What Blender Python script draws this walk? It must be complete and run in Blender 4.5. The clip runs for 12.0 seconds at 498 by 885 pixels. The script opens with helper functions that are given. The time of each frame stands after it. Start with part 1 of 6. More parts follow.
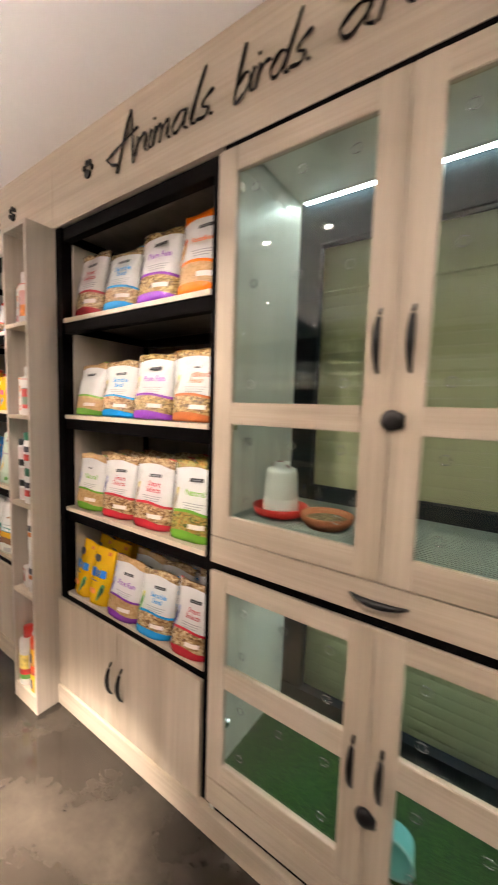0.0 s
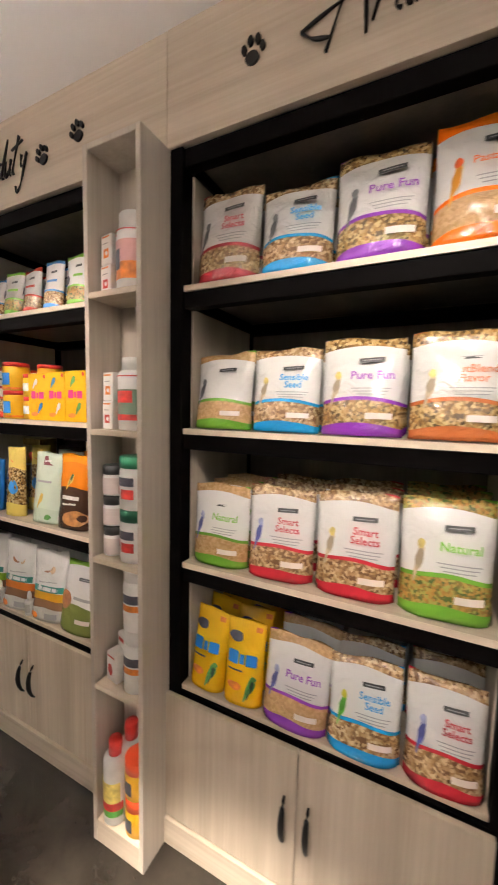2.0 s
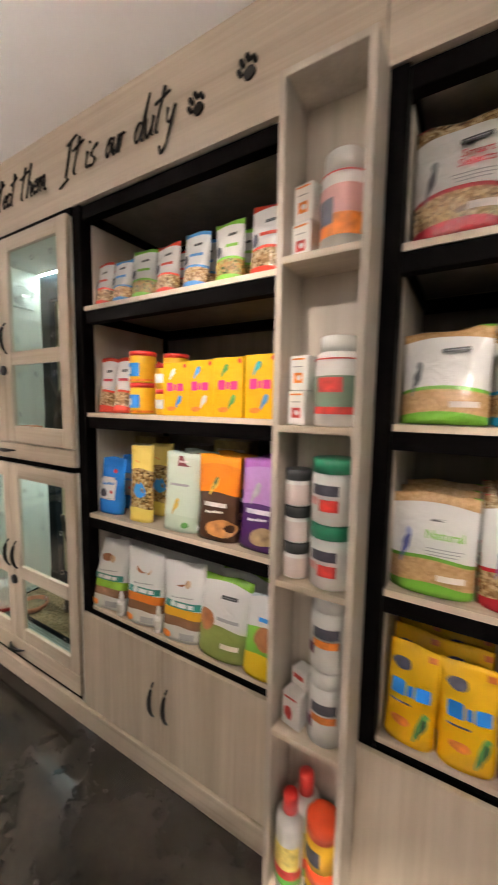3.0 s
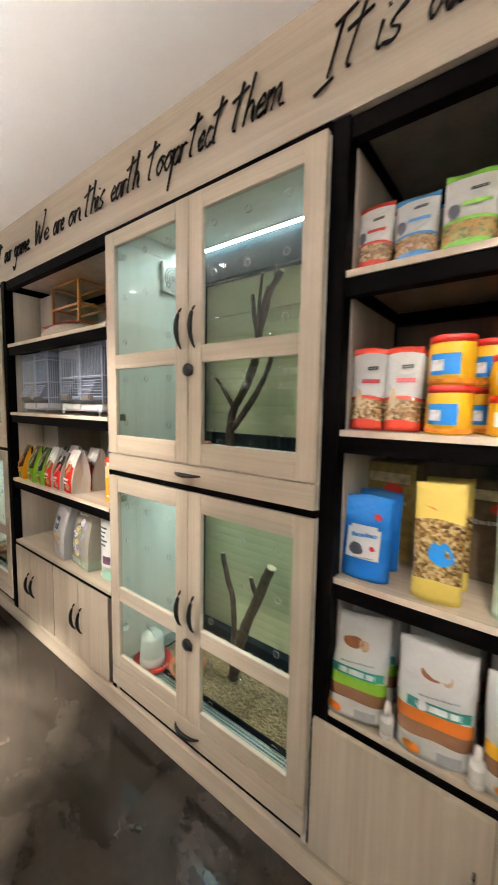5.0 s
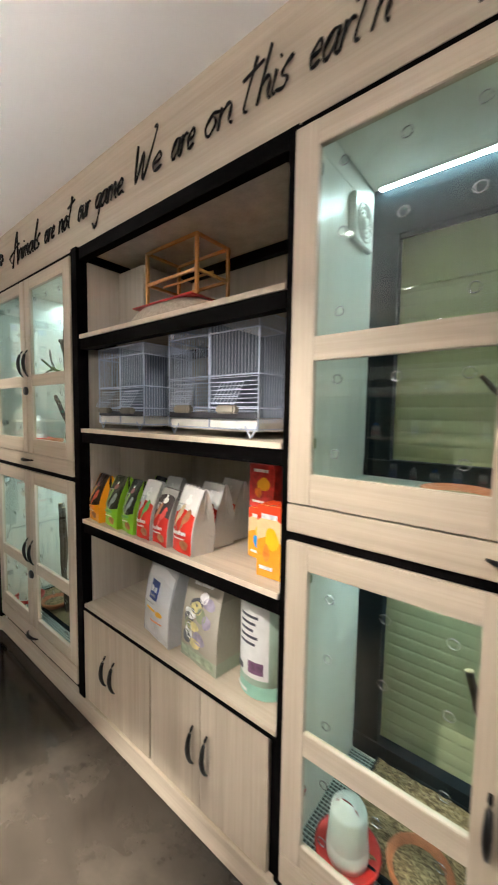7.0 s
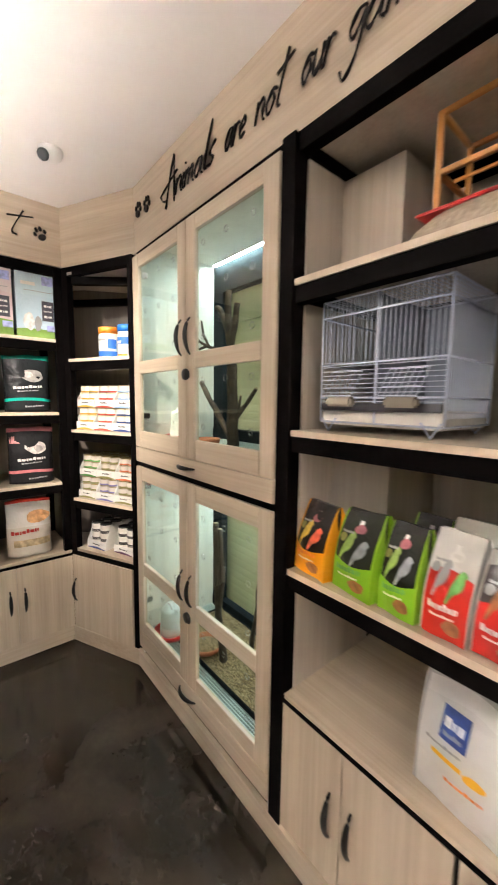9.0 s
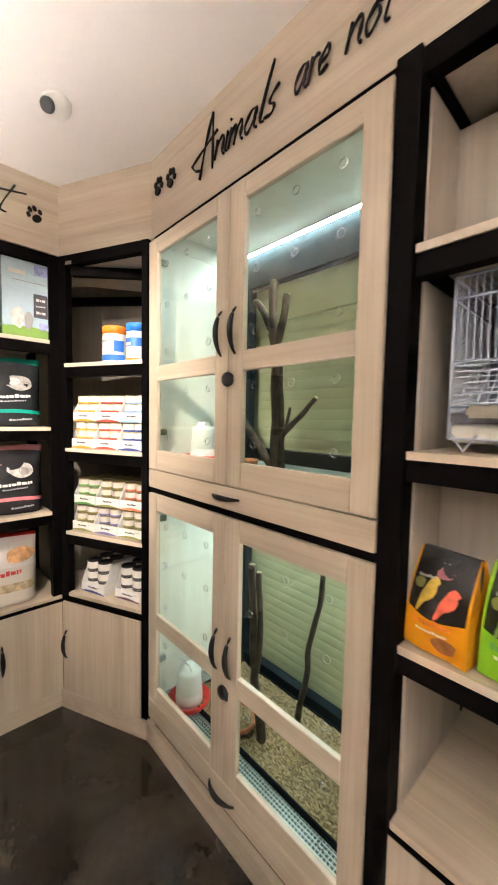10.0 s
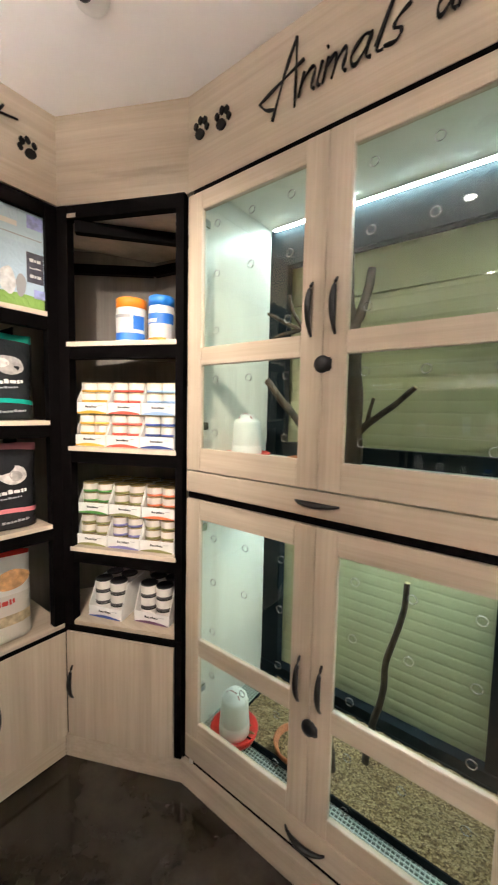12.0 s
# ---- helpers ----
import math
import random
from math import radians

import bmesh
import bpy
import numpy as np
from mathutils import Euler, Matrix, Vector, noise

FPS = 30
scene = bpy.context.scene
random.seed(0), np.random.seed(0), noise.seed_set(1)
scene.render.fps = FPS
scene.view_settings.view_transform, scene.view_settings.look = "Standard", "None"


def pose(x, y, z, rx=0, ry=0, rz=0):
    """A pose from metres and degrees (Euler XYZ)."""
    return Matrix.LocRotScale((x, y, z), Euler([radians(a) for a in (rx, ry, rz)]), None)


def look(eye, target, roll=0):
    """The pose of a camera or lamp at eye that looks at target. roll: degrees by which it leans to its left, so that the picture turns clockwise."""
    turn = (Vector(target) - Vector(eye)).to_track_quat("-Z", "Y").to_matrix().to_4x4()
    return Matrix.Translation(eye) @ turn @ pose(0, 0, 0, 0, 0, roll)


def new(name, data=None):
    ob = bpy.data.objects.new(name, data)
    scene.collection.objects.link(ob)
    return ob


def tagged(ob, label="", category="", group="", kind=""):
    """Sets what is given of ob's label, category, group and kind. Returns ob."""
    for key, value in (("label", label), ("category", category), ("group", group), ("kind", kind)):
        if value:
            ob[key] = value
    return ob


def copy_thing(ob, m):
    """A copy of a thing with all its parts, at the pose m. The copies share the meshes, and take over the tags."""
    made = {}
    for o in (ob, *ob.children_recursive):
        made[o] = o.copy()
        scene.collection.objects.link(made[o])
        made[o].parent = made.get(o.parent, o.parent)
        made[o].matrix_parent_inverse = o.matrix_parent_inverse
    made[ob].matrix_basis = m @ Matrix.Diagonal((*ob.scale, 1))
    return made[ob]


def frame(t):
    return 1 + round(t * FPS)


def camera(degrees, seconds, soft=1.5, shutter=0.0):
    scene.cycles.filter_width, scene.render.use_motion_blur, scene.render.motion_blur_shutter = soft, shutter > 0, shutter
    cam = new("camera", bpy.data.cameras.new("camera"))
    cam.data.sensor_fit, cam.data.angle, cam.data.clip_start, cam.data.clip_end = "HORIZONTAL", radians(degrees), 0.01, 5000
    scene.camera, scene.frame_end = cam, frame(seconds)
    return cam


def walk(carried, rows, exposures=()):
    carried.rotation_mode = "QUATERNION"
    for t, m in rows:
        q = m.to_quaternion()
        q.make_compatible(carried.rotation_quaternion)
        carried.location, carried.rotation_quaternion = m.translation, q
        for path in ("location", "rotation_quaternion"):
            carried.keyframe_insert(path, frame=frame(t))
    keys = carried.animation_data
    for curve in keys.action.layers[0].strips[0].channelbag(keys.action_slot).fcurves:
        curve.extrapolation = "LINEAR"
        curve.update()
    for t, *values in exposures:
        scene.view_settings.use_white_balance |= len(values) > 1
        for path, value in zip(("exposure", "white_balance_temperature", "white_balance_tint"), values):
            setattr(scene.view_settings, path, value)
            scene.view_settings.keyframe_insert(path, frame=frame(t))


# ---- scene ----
cam = camera(68.2, 12.0, soft=1.9, shutter=0.45)
PATH = [
    (0, (-0.015, -0.002, 1.544), (-1.148, 1.636, 1.355), 1.8),
    (0.5, (-0.333, -0.051, 1.542), (-1.546, 1.529, 1.36), 1.7),
    (1, (-0.581, -0.049, 1.537), (-1.813, 1.515, 1.35), 1.2),
    (1.5, (-0.801, -0.012, 1.545), (-1.956, 1.609, 1.357), 1.1),
    (2, (-1.021, -0.024, 1.551), (-1.909, 1.759, 1.369), 1.3),
    (2.5, (-1.293, -0.074, 1.546), (-2.16, 1.719, 1.36), 1.1),
    (3, (-1.568, -0.064, 1.527), (-2.597, 1.639, 1.324), 0.9),
    (3.5, (-1.821, -0.066, 1.535), (-2.977, 1.554, 1.341), 1.2),
    (3.7, (-1.921, -0.074, 1.54), (-3.096, 1.53, 1.328), 1.3),
    (5.3, (-2.709, -0.06, 1.543), (-3.943, 1.504, 1.363), 1.0),
    (5.5, (-2.812, -0.054, 1.542), (-4.07, 1.49, 1.36), 1.2),
    (6, (-3.08, -0.05, 1.562), (-4.358, 1.478, 1.385), 1.2),
    (6.5, (-3.347, -0.005, 1.55), (-4.61, 1.538, 1.396), 1.0),
    (7, (-3.596, 0.046, 1.562), (-4.849, 1.597, 1.412), 0.9),
    (7.5, (-3.869, 0.035, 1.563), (-5.143, 1.569, 1.418), 1.0),
    (7.7, (-3.975, 0.026, 1.571), (-5.279, 1.536, 1.427), 1.0),
    (9.3, (-4.709, 0.106, 1.568), (-6.253, 1.359, 1.35), 0.9),
    (9.5, (-4.806, 0.1, 1.556), (-6.322, 1.391, 1.378), 1.2),
    (10, (-4.998, 0.108, 1.548), (-6.455, 1.474, 1.422), 1.1),
    (10.5, (-5.192, 0.124, 1.544), (-6.585, 1.554, 1.42), 1.1),
    (11, (-5.319, 0.123, 1.549), (-6.63, 1.629, 1.432), 0.9),
    (11.5, (-5.401, 0.036, 1.556), (-6.585, 1.642, 1.422), 1.2),
    (12, (-5.481, -0.054, 1.543), (-6.687, 1.533, 1.376), 1.2),
]
EXPOSURES = [(0.0, 0.50, 6500, 11), (1.0, 0.36, 6330, 9), (2.5, 0.20, 6300, 8), (3.5, 0.38, 6150, 6), (5.5, 0.60, 5960, 2), (6.5, 0.48, 5880, 1), (7.5, 0.38, 5830, 2), (9.5, 1.02, 6350, 8), (10.5, 0.94, 6350, 8), (12.0, 0.74, 6330, 8)]
walk(cam, [(t, look(eye, target, roll)) for t, eye, target, roll in PATH],
     exposures=EXPOSURES)

# ---- light ----
CEIL = 2.668
world = bpy.data.worlds.new("world")
world.use_nodes = True
world.node_tree.nodes["Background"].inputs[0].default_value = (0.9, 0.85, 0.8, 1)
world.node_tree.nodes["Background"].inputs[1].default_value = 0.02
scene.world = world

WARM = (1.0, 0.865, 0.75)


def spot_lamp(name, eye, target, watts, angle, blend=0.7, radius=0.03, color=WARM):
    data = bpy.data.lights.new(name, "SPOT")
    data.energy, data.spot_size, data.spot_blend = watts, radians(angle), blend
    data.shadow_soft_size, data.color = radius, color
    ob = new(name, data)
    ob.matrix_world = look(eye, target)
    return ob


# (x of the fitting, point aimed at, watts, cone) for the row nearest to the shelves; two more fittings are added to
# brighten the floor
AIMED = [(0.2, (0.2, 0.95, 1.2), 34, 70), (-1.0, (-1.12, 0.95, 1.58), 102, 44), (-1.45, (-1.42, 0.02, 0.0), 6000, 43), (-2.2, (-2.33, 0.95, 1.58), 100, 42),
         (-4.6, (-4.13, 0.9, 1.12), 185, 42), (-4.95, (-4.80, -0.04, 0.0), 6000, 43), (-5.8, (-6.7, 0.83, 1.62), 150, 52)]
# The row at -1.6 is mirrored in the glass; the one at -2.8 is added fill.
ROOM = [(x, y) for y in (-1.6, -2.8) for x in (-5.8, -4.6, -3.4, -2.2, -1.0, 0.2, 1.4)]
for fx, aim, watts, cone in AIMED:
    spot_lamp("aimed_spot", (fx, -0.37, CEIL - 0.035), aim, watts, cone, 1.0)
# The nearer row is turned up on the aisle shelves to brighten their reflection.
for fx, fy in ROOM:
    spot_lamp("room_fill_spot", (fx, fy, CEIL - 0.035), (fx, -2.0, 1.1) if fy > -2 else (fx, fy - 1.0, 0), 280 if fy > -2 else 28, 72, 0.9)

# ---- materials ----
MATS = {}


def nodes_of(name, rough=0.5, metal=0.0):
    m = bpy.data.materials.new(name)
    m.use_nodes = True
    nt = m.node_tree
    p = nt.nodes["Principled BSDF"]
    p.inputs["Roughness"].default_value, p.inputs["Metallic"].default_value = rough, metal
    return m, nt, p


def add(nt, kind, **values):
    n = nt.nodes.new(kind)
    for k, v in values.items():
        n.inputs[k].default_value = v
    return n


def rgba(c):
    return (c[0], c[1], c[2], 1)


def ramp(nt, source, stops, constant=False):
    r = nt.nodes.new("ShaderNodeValToRGB")
    r.color_ramp.interpolation = "CONSTANT" if constant else "LINEAR"
    e = r.color_ramp.elements
    e[0].position, e[0].color = stops[0][0], rgba(stops[0][1])
    e[1].position, e[1].color = stops[1][0], rgba(stops[1][1])
    for pos, c in stops[2:]:
        e.new(pos).color = rgba(c)
    nt.links.new(source, r.inputs[0])
    return r


def bumped(nt, p, height, strength, distance):
    b = add(nt, "ShaderNodeBump", Strength=strength, Distance=distance)
    nt.links.new(height, b.inputs["Height"])
    nt.links.new(b.outputs[0], p.inputs["Normal"])


def coords(nt, scale, which="Object"):
    tc = nt.nodes.new("ShaderNodeTexCoord")
    mp = nt.nodes.new("ShaderNodeMapping")
    mp.inputs["Scale"].default_value = scale
    nt.links.new(tc.outputs[which], mp.inputs[0])
    return mp.outputs[0]


def wood(name, along, a, b, rough=0.42):
    """Pale laminate with fine streaks along one axis."""
    m, nt, p = nodes_of(name, rough)
    s = [14, 14, 14]
    s["xyz".index(along)] = 0.55
    n1 = add(nt, "ShaderNodeTexNoise", Scale=1.0, Detail=5.0, Roughness=0.6)
    nt.links.new(coords(nt, s), n1.inputs["Vector"])
    s2 = [90, 90, 90]
    s2["xyz".index(along)] = 2.5
    n2 = add(nt, "ShaderNodeTexNoise", Scale=1.0, Detail=3.0)
    nt.links.new(coords(nt, s2), n2.inputs["Vector"])
    mix = add(nt, "ShaderNodeMath")
    mix.operation = "MULTIPLY_ADD"
    mix.inputs[1].default_value = 0.35
    nt.links.new(n2.outputs[0], mix.inputs[0])
    nt.links.new(n1.outputs[0], mix.inputs[2])
    r = ramp(nt, mix.outputs[0], [(0.45, a), (0.85, b)])
    nt.links.new(r.outputs[0], p.inputs["Base Color"])
    bumped(nt, p, n2.outputs[0], 0.06, 0.002)
    MATS[name] = m
    return m


def plain(name, color, rough=0.5, metal=0.0, vary=0.06, scale=30.0, bump=0.03, coat=0.0):
    m, nt, p = nodes_of(name, rough, metal)
    n = add(nt, "ShaderNodeTexNoise", Scale=scale, Detail=4.0)
    nt.links.new(coords(nt, (1, 1, 1)), n.inputs["Vector"])
    lo = [c * (1 - vary) for c in color]
    hi = [min(1, c * (1 + vary)) for c in color]
    r = ramp(nt, n.outputs[0], [(0.3, lo), (0.7, hi)])
    nt.links.new(r.outputs[0], p.inputs["Base Color"])
    if bump:
        bumped(nt, p, n.outputs[0], bump, 0.002)
    p.inputs["Coat Weight"].default_value = coat
    MATS[name] = m
    return m


OAK_V = wood("oak_upright", "z", (0.405, 0.328, 0.240), (0.56, 0.472, 0.365))
OAK_H = wood("oak_level", "x", (0.405, 0.328, 0.240), (0.56, 0.472, 0.365))
OAK_Y = wood("oak_deep", "y", (0.405, 0.328, 0.240), (0.56, 0.472, 0.365))
PALE = wood("pale_lining", "z", (0.62, 0.60, 0.53), (0.74, 0.72, 0.66), 0.35)
GREIGE = wood("greige_laminate", "z", (0.40, 0.345, 0.28), (0.54, 0.475, 0.40), 0.45)
EDGE = plain("shelf_edge", (0.72, 0.61, 0.48), 0.4)
BLACK = plain("black_steel", (0.0026, 0.0022, 0.0022), 0.45, 0.0, 0.25, 18)
BLACK.node_tree.nodes["Principled BSDF"].inputs["Specular IOR Level"].default_value = 0.012
HANDLE = plain("black_handle", (0.008, 0.007, 0.007), 0.35, 0.0, 0.2)
HANDLE.node_tree.nodes["Principled BSDF"].inputs["Specular IOR Level"].default_value = 0.25
STEEL = plain("dark_window_frame", (0.011, 0.015, 0.019), 0.7, 0.0, 0.05, bump=0)
STEEL.node_tree.nodes["Principled BSDF"].inputs["Specular IOR Level"].default_value = 0.04
SHUTTER = plain("green_grey_shutter", (0.42, 0.42, 0.26), 0.6, 0.0, 0.10, 5)
LETTER = plain("black_lettering", (0.005, 0.004, 0.004), 0.5)
LETTER.node_tree.nodes["Principled BSDF"].inputs["Specular IOR Level"].default_value = 0.15
WHITE = plain("white_plastic", (0.78, 0.77, 0.74), 0.35)
CLEAR_WHITE = plain("milky_plastic", (0.70, 0.71, 0.69), 0.3)
CUP = plain("smoky_feeder_plastic", (0.30, 0.27, 0.22), 0.25)
# Dark copy of the greige laminate: shade inside the shelves put into its colour.
SHADED_BACK = wood("shaded_backing", "z", (0.14, 0.12, 0.10), (0.21, 0.18, 0.15), 0.55)
RED = plain("red_plastic", (0.55, 0.03, 0.025), 0.3)
BARK = plain("branch_bark", (0.055, 0.034, 0.021), 0.8, 0.0, 0.6, 40, 0.8)
CUT = plain("cut_wood", (0.5, 0.38, 0.22), 0.8)
CLAY = plain("terracotta", (0.42, 0.14, 0.06), 0.7, 0.0, 0.15)
CHROME = plain("chrome", (0.75, 0.76, 0.77), 0.15, 1.0, 0.02)
WIRE = plain("pale_wire", (0.55, 0.62, 0.60), 0.35, 0.4)
CAGE = plain("cage_wire", (0.54, 0.60, 0.74), 0.35, 0.0)
CAGE_BACK = plain("cage_plastic", (0.20, 0.235, 0.32), 0.4)
TEAL = plain("teal_plastic", (0.20, 0.58, 0.60), 0.35)
ORANGE_WOOD = plain("varnished_wood", (0.48, 0.22, 0.05), 0.35)
JUTE = plain("jute_cloth", (0.42, 0.35, 0.27), 0.9, 0.0, 0.2, 90, 0.4)
INK = plain("printed_black", (0.02, 0.02, 0.022), 0.5, bump=0)
FINE = plain("fine_print", (0.34, 0.34, 0.35), 0.5, bump=0)
BADGE = plain("badge_print", (0.80, 0.72, 0.66), 0.45, bump=0)
CARD = plain("white_card", (0.80, 0.79, 0.76), 0.5)
TRAY = plain("grey_card", (0.58, 0.56, 0.52), 0.6)




def tint(name, color, rough=0.35):
    if "print" in name:
        return MATS.get(name) or plain(name, color, rough, vary=0.38, scale=34.0, bump=0)
    return MATS.get(name) or plain(name, color, rough, bump=0)


def make_ceiling():
    m, nt, p = nodes_of("painted_ceiling", 0.75)
    n = add(nt, "ShaderNodeTexNoise", Scale=1.3, Detail=3.0)
    nt.links.new(coords(nt, (1, 1, 1)), n.inputs["Vector"])
    r = ramp(nt, n.outputs[0], [(0.3, (0.82, 0.785, 0.77)), (0.7, (0.87, 0.84, 0.825))])
    nt.links.new(r.outputs[0], p.inputs["Base Color"])
    n2 = add(nt, "ShaderNodeTexNoise", Scale=160.0, Detail=2.0)
    bumped(nt, p, n2.outputs[0], 0.05, 0.001)
    return m


def make_floor():
    """Sealed brown-grey screed: sandy grain, trowel clouds, pale flecks, a wet-looking gloss."""
    m, nt, p = nodes_of("sealed_screed", 0.12)
    v = coords(nt, (1, 1, 1))
    n1 = add(nt, "ShaderNodeTexNoise", Scale=30.0, Detail=8.0, Roughness=0.72)
    n2 = add(nt, "ShaderNodeTexNoise", Scale=2.4, Detail=5.0, Roughness=0.55, Distortion=0.5)
    n3 = add(nt, "ShaderNodeTexNoise", Scale=9.0, Detail=5.0, Roughness=0.6, Distortion=1.6)
    n4 = add(nt, "ShaderNodeTexNoise", Scale=3.2, Detail=2.0)
    for n in (n1, n2, n3, n4):
        nt.links.new(v, n.inputs["Vector"])
    r1 = ramp(nt, n1.outputs[0], [(0.3, (0.74, 0.73, 0.72)), (0.7, (1.0, 1.0, 1.0))])
    r2 = ramp(nt, n2.outputs[0], [(0.30, (0.010, 0.0078, 0.0058)), (0.50, (0.017, 0.0135, 0.0104)), (0.72, (0.032, 0.0258, 0.020))])
    r3 = ramp(nt, n3.outputs[0], [(0.35, (0.90, 0.90, 0.90)), (0.65, (1.08, 1.08, 1.07))])
    out = r2.outputs[0]
    for r in (r1, r3):
        mul = nt.nodes.new("ShaderNodeMixRGB")
        mul.blend_type = "MULTIPLY"
        mul.inputs[0].default_value = 1
        nt.links.new(out, mul.inputs[1])
        nt.links.new(r.outputs[0], mul.inputs[2])
        out = mul.outputs[0]
    nt.links.new(out, p.inputs["Base Color"])
    rr = ramp(nt, n3.outputs[0], [(0.3, (0.10, 0.10, 0.10)), (0.7, (0.17, 0.17, 0.17))])
    nt.links.new(rr.outputs[0], p.inputs["Roughness"])
    bumped(nt, p, n4.outputs[0], 0.05, 0.02)
    p.inputs["Specular IOR Level"].default_value = 0.34
    return m


def make_glass():
    """Clear pane with a faint green tint; its gloss grows towards grazing angles."""
    m, nt, p = nodes_of("green_tinted_glass", 0.0)
    tr = nt.nodes.new("ShaderNodeBsdfTransparent")
    tr.inputs[0].default_value = (0.925, 0.975, 0.925, 1)
    gl = nt.nodes.new("ShaderNodeBsdfGlossy")
    gl.inputs["Roughness"].default_value = 0.015
    lw = nt.nodes.new("ShaderNodeLayerWeight")
    lw.inputs[0].default_value = 0.5
    pw = nt.nodes.new("ShaderNodeMath")
    pw.operation = "POWER"
    pw.inputs[1].default_value = 5.0
    nt.links.new(lw.outputs["Facing"], pw.inputs[0])
    ma = nt.nodes.new("ShaderNodeMath")
    ma.operation = "MULTIPLY_ADD"
    ma.inputs[1].default_value, ma.inputs[2].default_value = 0.9, 0.045
    nt.links.new(pw.outputs[0], ma.inputs[0])
    mx = nt.nodes.new("ShaderNodeMixShader")
    nt.links.new(ma.outputs[0], mx.inputs[0])
    nt.links.new(tr.outputs[0], mx.inputs[1])
    nt.links.new(gl.outputs[0], mx.inputs[2])
    nt.links.new(mx.outputs[0], nt.nodes["Material Output"].inputs[0])
    return m


def make_glow(name, color, strength):
    m = bpy.data.materials.new(name)
    m.use_nodes = True
    nt = m.node_tree
    e = nt.nodes.new("ShaderNodeEmission")
    e.inputs[0].default_value, e.inputs[1].default_value = rgba(color), strength
    nt.links.new(e.outputs[0], nt.nodes["Material Output"].inputs[0])
    return m


def make_grain(name, dark, mid, light, scale):
    """Loose seed, chopped bedding or turf."""
    m, nt, p = nodes_of(name, 0.85)
    v = add(nt, "ShaderNodeTexVoronoi", Scale=scale)
    nt.links.new(coords(nt, (1, 1.6, 1)), v.inputs["Vector"])
    r = ramp(nt, v.outputs["Color"], [(0.15, dark), (0.5, mid), (0.85, light)])
    nt.links.new(r.outputs[0], p.inputs["Base Color"])
    bumped(nt, p, v.outputs["Distance"], 0.8, 0.006)
    return m


CEILING, FLOOR, GLASS = make_ceiling(), make_floor(), make_glass()
LEDS = [make_glow("led_strip", (0.82, 0.96, 1.0), e) for e in (34.0, 66.0, 84.0)]
BULB = make_glow("spot_bulb", (1.0, 0.9, 0.75), 60.0)
# Glow of the two uplights added to brighten the ceiling.
FILL_GLOW = make_glow("fill_glow", (1.0, 0.875, 0.80), 150.0)
BEDDING = make_grain("chopped_bedding", (0.085, 0.052, 0.022), (0.22, 0.148, 0.070), (0.42, 0.31, 0.17), 165)
TURF = make_grain("green_turf", (0.006, 0.035, 0.003), (0.012, 0.062, 0.005), (0.03, 0.11, 0.010), 220)


def printed(name, stops, grains, wave=0.03, gloss=0.14, freq=3.2, side=None, shine=0.5):
    """Printed film: bands of colour up the pack with a wavy edge; bands marked in `stops` show the seed inside."""
    if name in MATS:
        return MATS[name]
    m, nt, p = nodes_of(name, gloss)
    p.inputs["Specular IOR Level"].default_value = shine
    tc = nt.nodes.new("ShaderNodeTexCoord")
    sp = nt.nodes.new("ShaderNodeSeparateXYZ")
    nt.links.new(tc.outputs["Generated"], sp.inputs[0])
    k = add(nt, "ShaderNodeMath")
    k.operation = "MULTIPLY"
    k.inputs[1].default_value = freq
    nt.links.new(sp.outputs["X"], k.inputs[0])
    s = nt.nodes.new("ShaderNodeMath")
    s.operation = "SINE"
    nt.links.new(k.outputs[0], s.inputs[0])
    a = nt.nodes.new("ShaderNodeMath")
    a.operation = "MULTIPLY_ADD"
    a.inputs[1].default_value = -wave
    nt.links.new(s.outputs[0], a.inputs[0])
    nt.links.new(sp.outputs["Z"], a.inputs[2])
    base = ramp(nt, a.outputs[0], [(q, c) for q, c, g in stops], True)
    mask = ramp(nt, a.outputs[0], [(q, (g, g, g)) for q, c, g in stops], True)
    v = add(nt, "ShaderNodeTexVoronoi", Scale=135.0)
    nt.links.new(coords(nt, (1, 1, 1)), v.inputs["Vector"])
    r = ramp(nt, v.outputs["Color"], [(0.2, grains[0]), (0.5, grains[1]), (0.8, grains[2])])
    mx = nt.nodes.new("ShaderNodeMixRGB")
    nt.links.new(mask.outputs[0], mx.inputs[0])
    nt.links.new(base.outputs[0], mx.inputs[1])
    nt.links.new(r.outputs[0], mx.inputs[2])
    out = mx.outputs[0]
    if side:
        edge = ramp(nt, sp.outputs["X"], [(0.0, (1, 1, 1)), (0.05, (0, 0, 0)), (0.955, (1, 1, 1))], True)
        ms = nt.nodes.new("ShaderNodeMixRGB")
        ms.inputs[2].default_value = rgba(side)
        nt.links.new(edge.outputs[0], ms.inputs[0])
        nt.links.new(out, ms.inputs[1])
        out = ms.outputs[0]
    nt.links.new(out, p.inputs["Base Color"])
    n = add(nt, "ShaderNodeTexNoise", Scale=15.0, Detail=4.0, Distortion=1.6)
    nt.links.new(coords(nt, (1, 1, 1)), n.inputs["Vector"])
    bumped(nt, p, n.outputs[0], 0.55, 0.011)
    MATS[name] = m
    return m


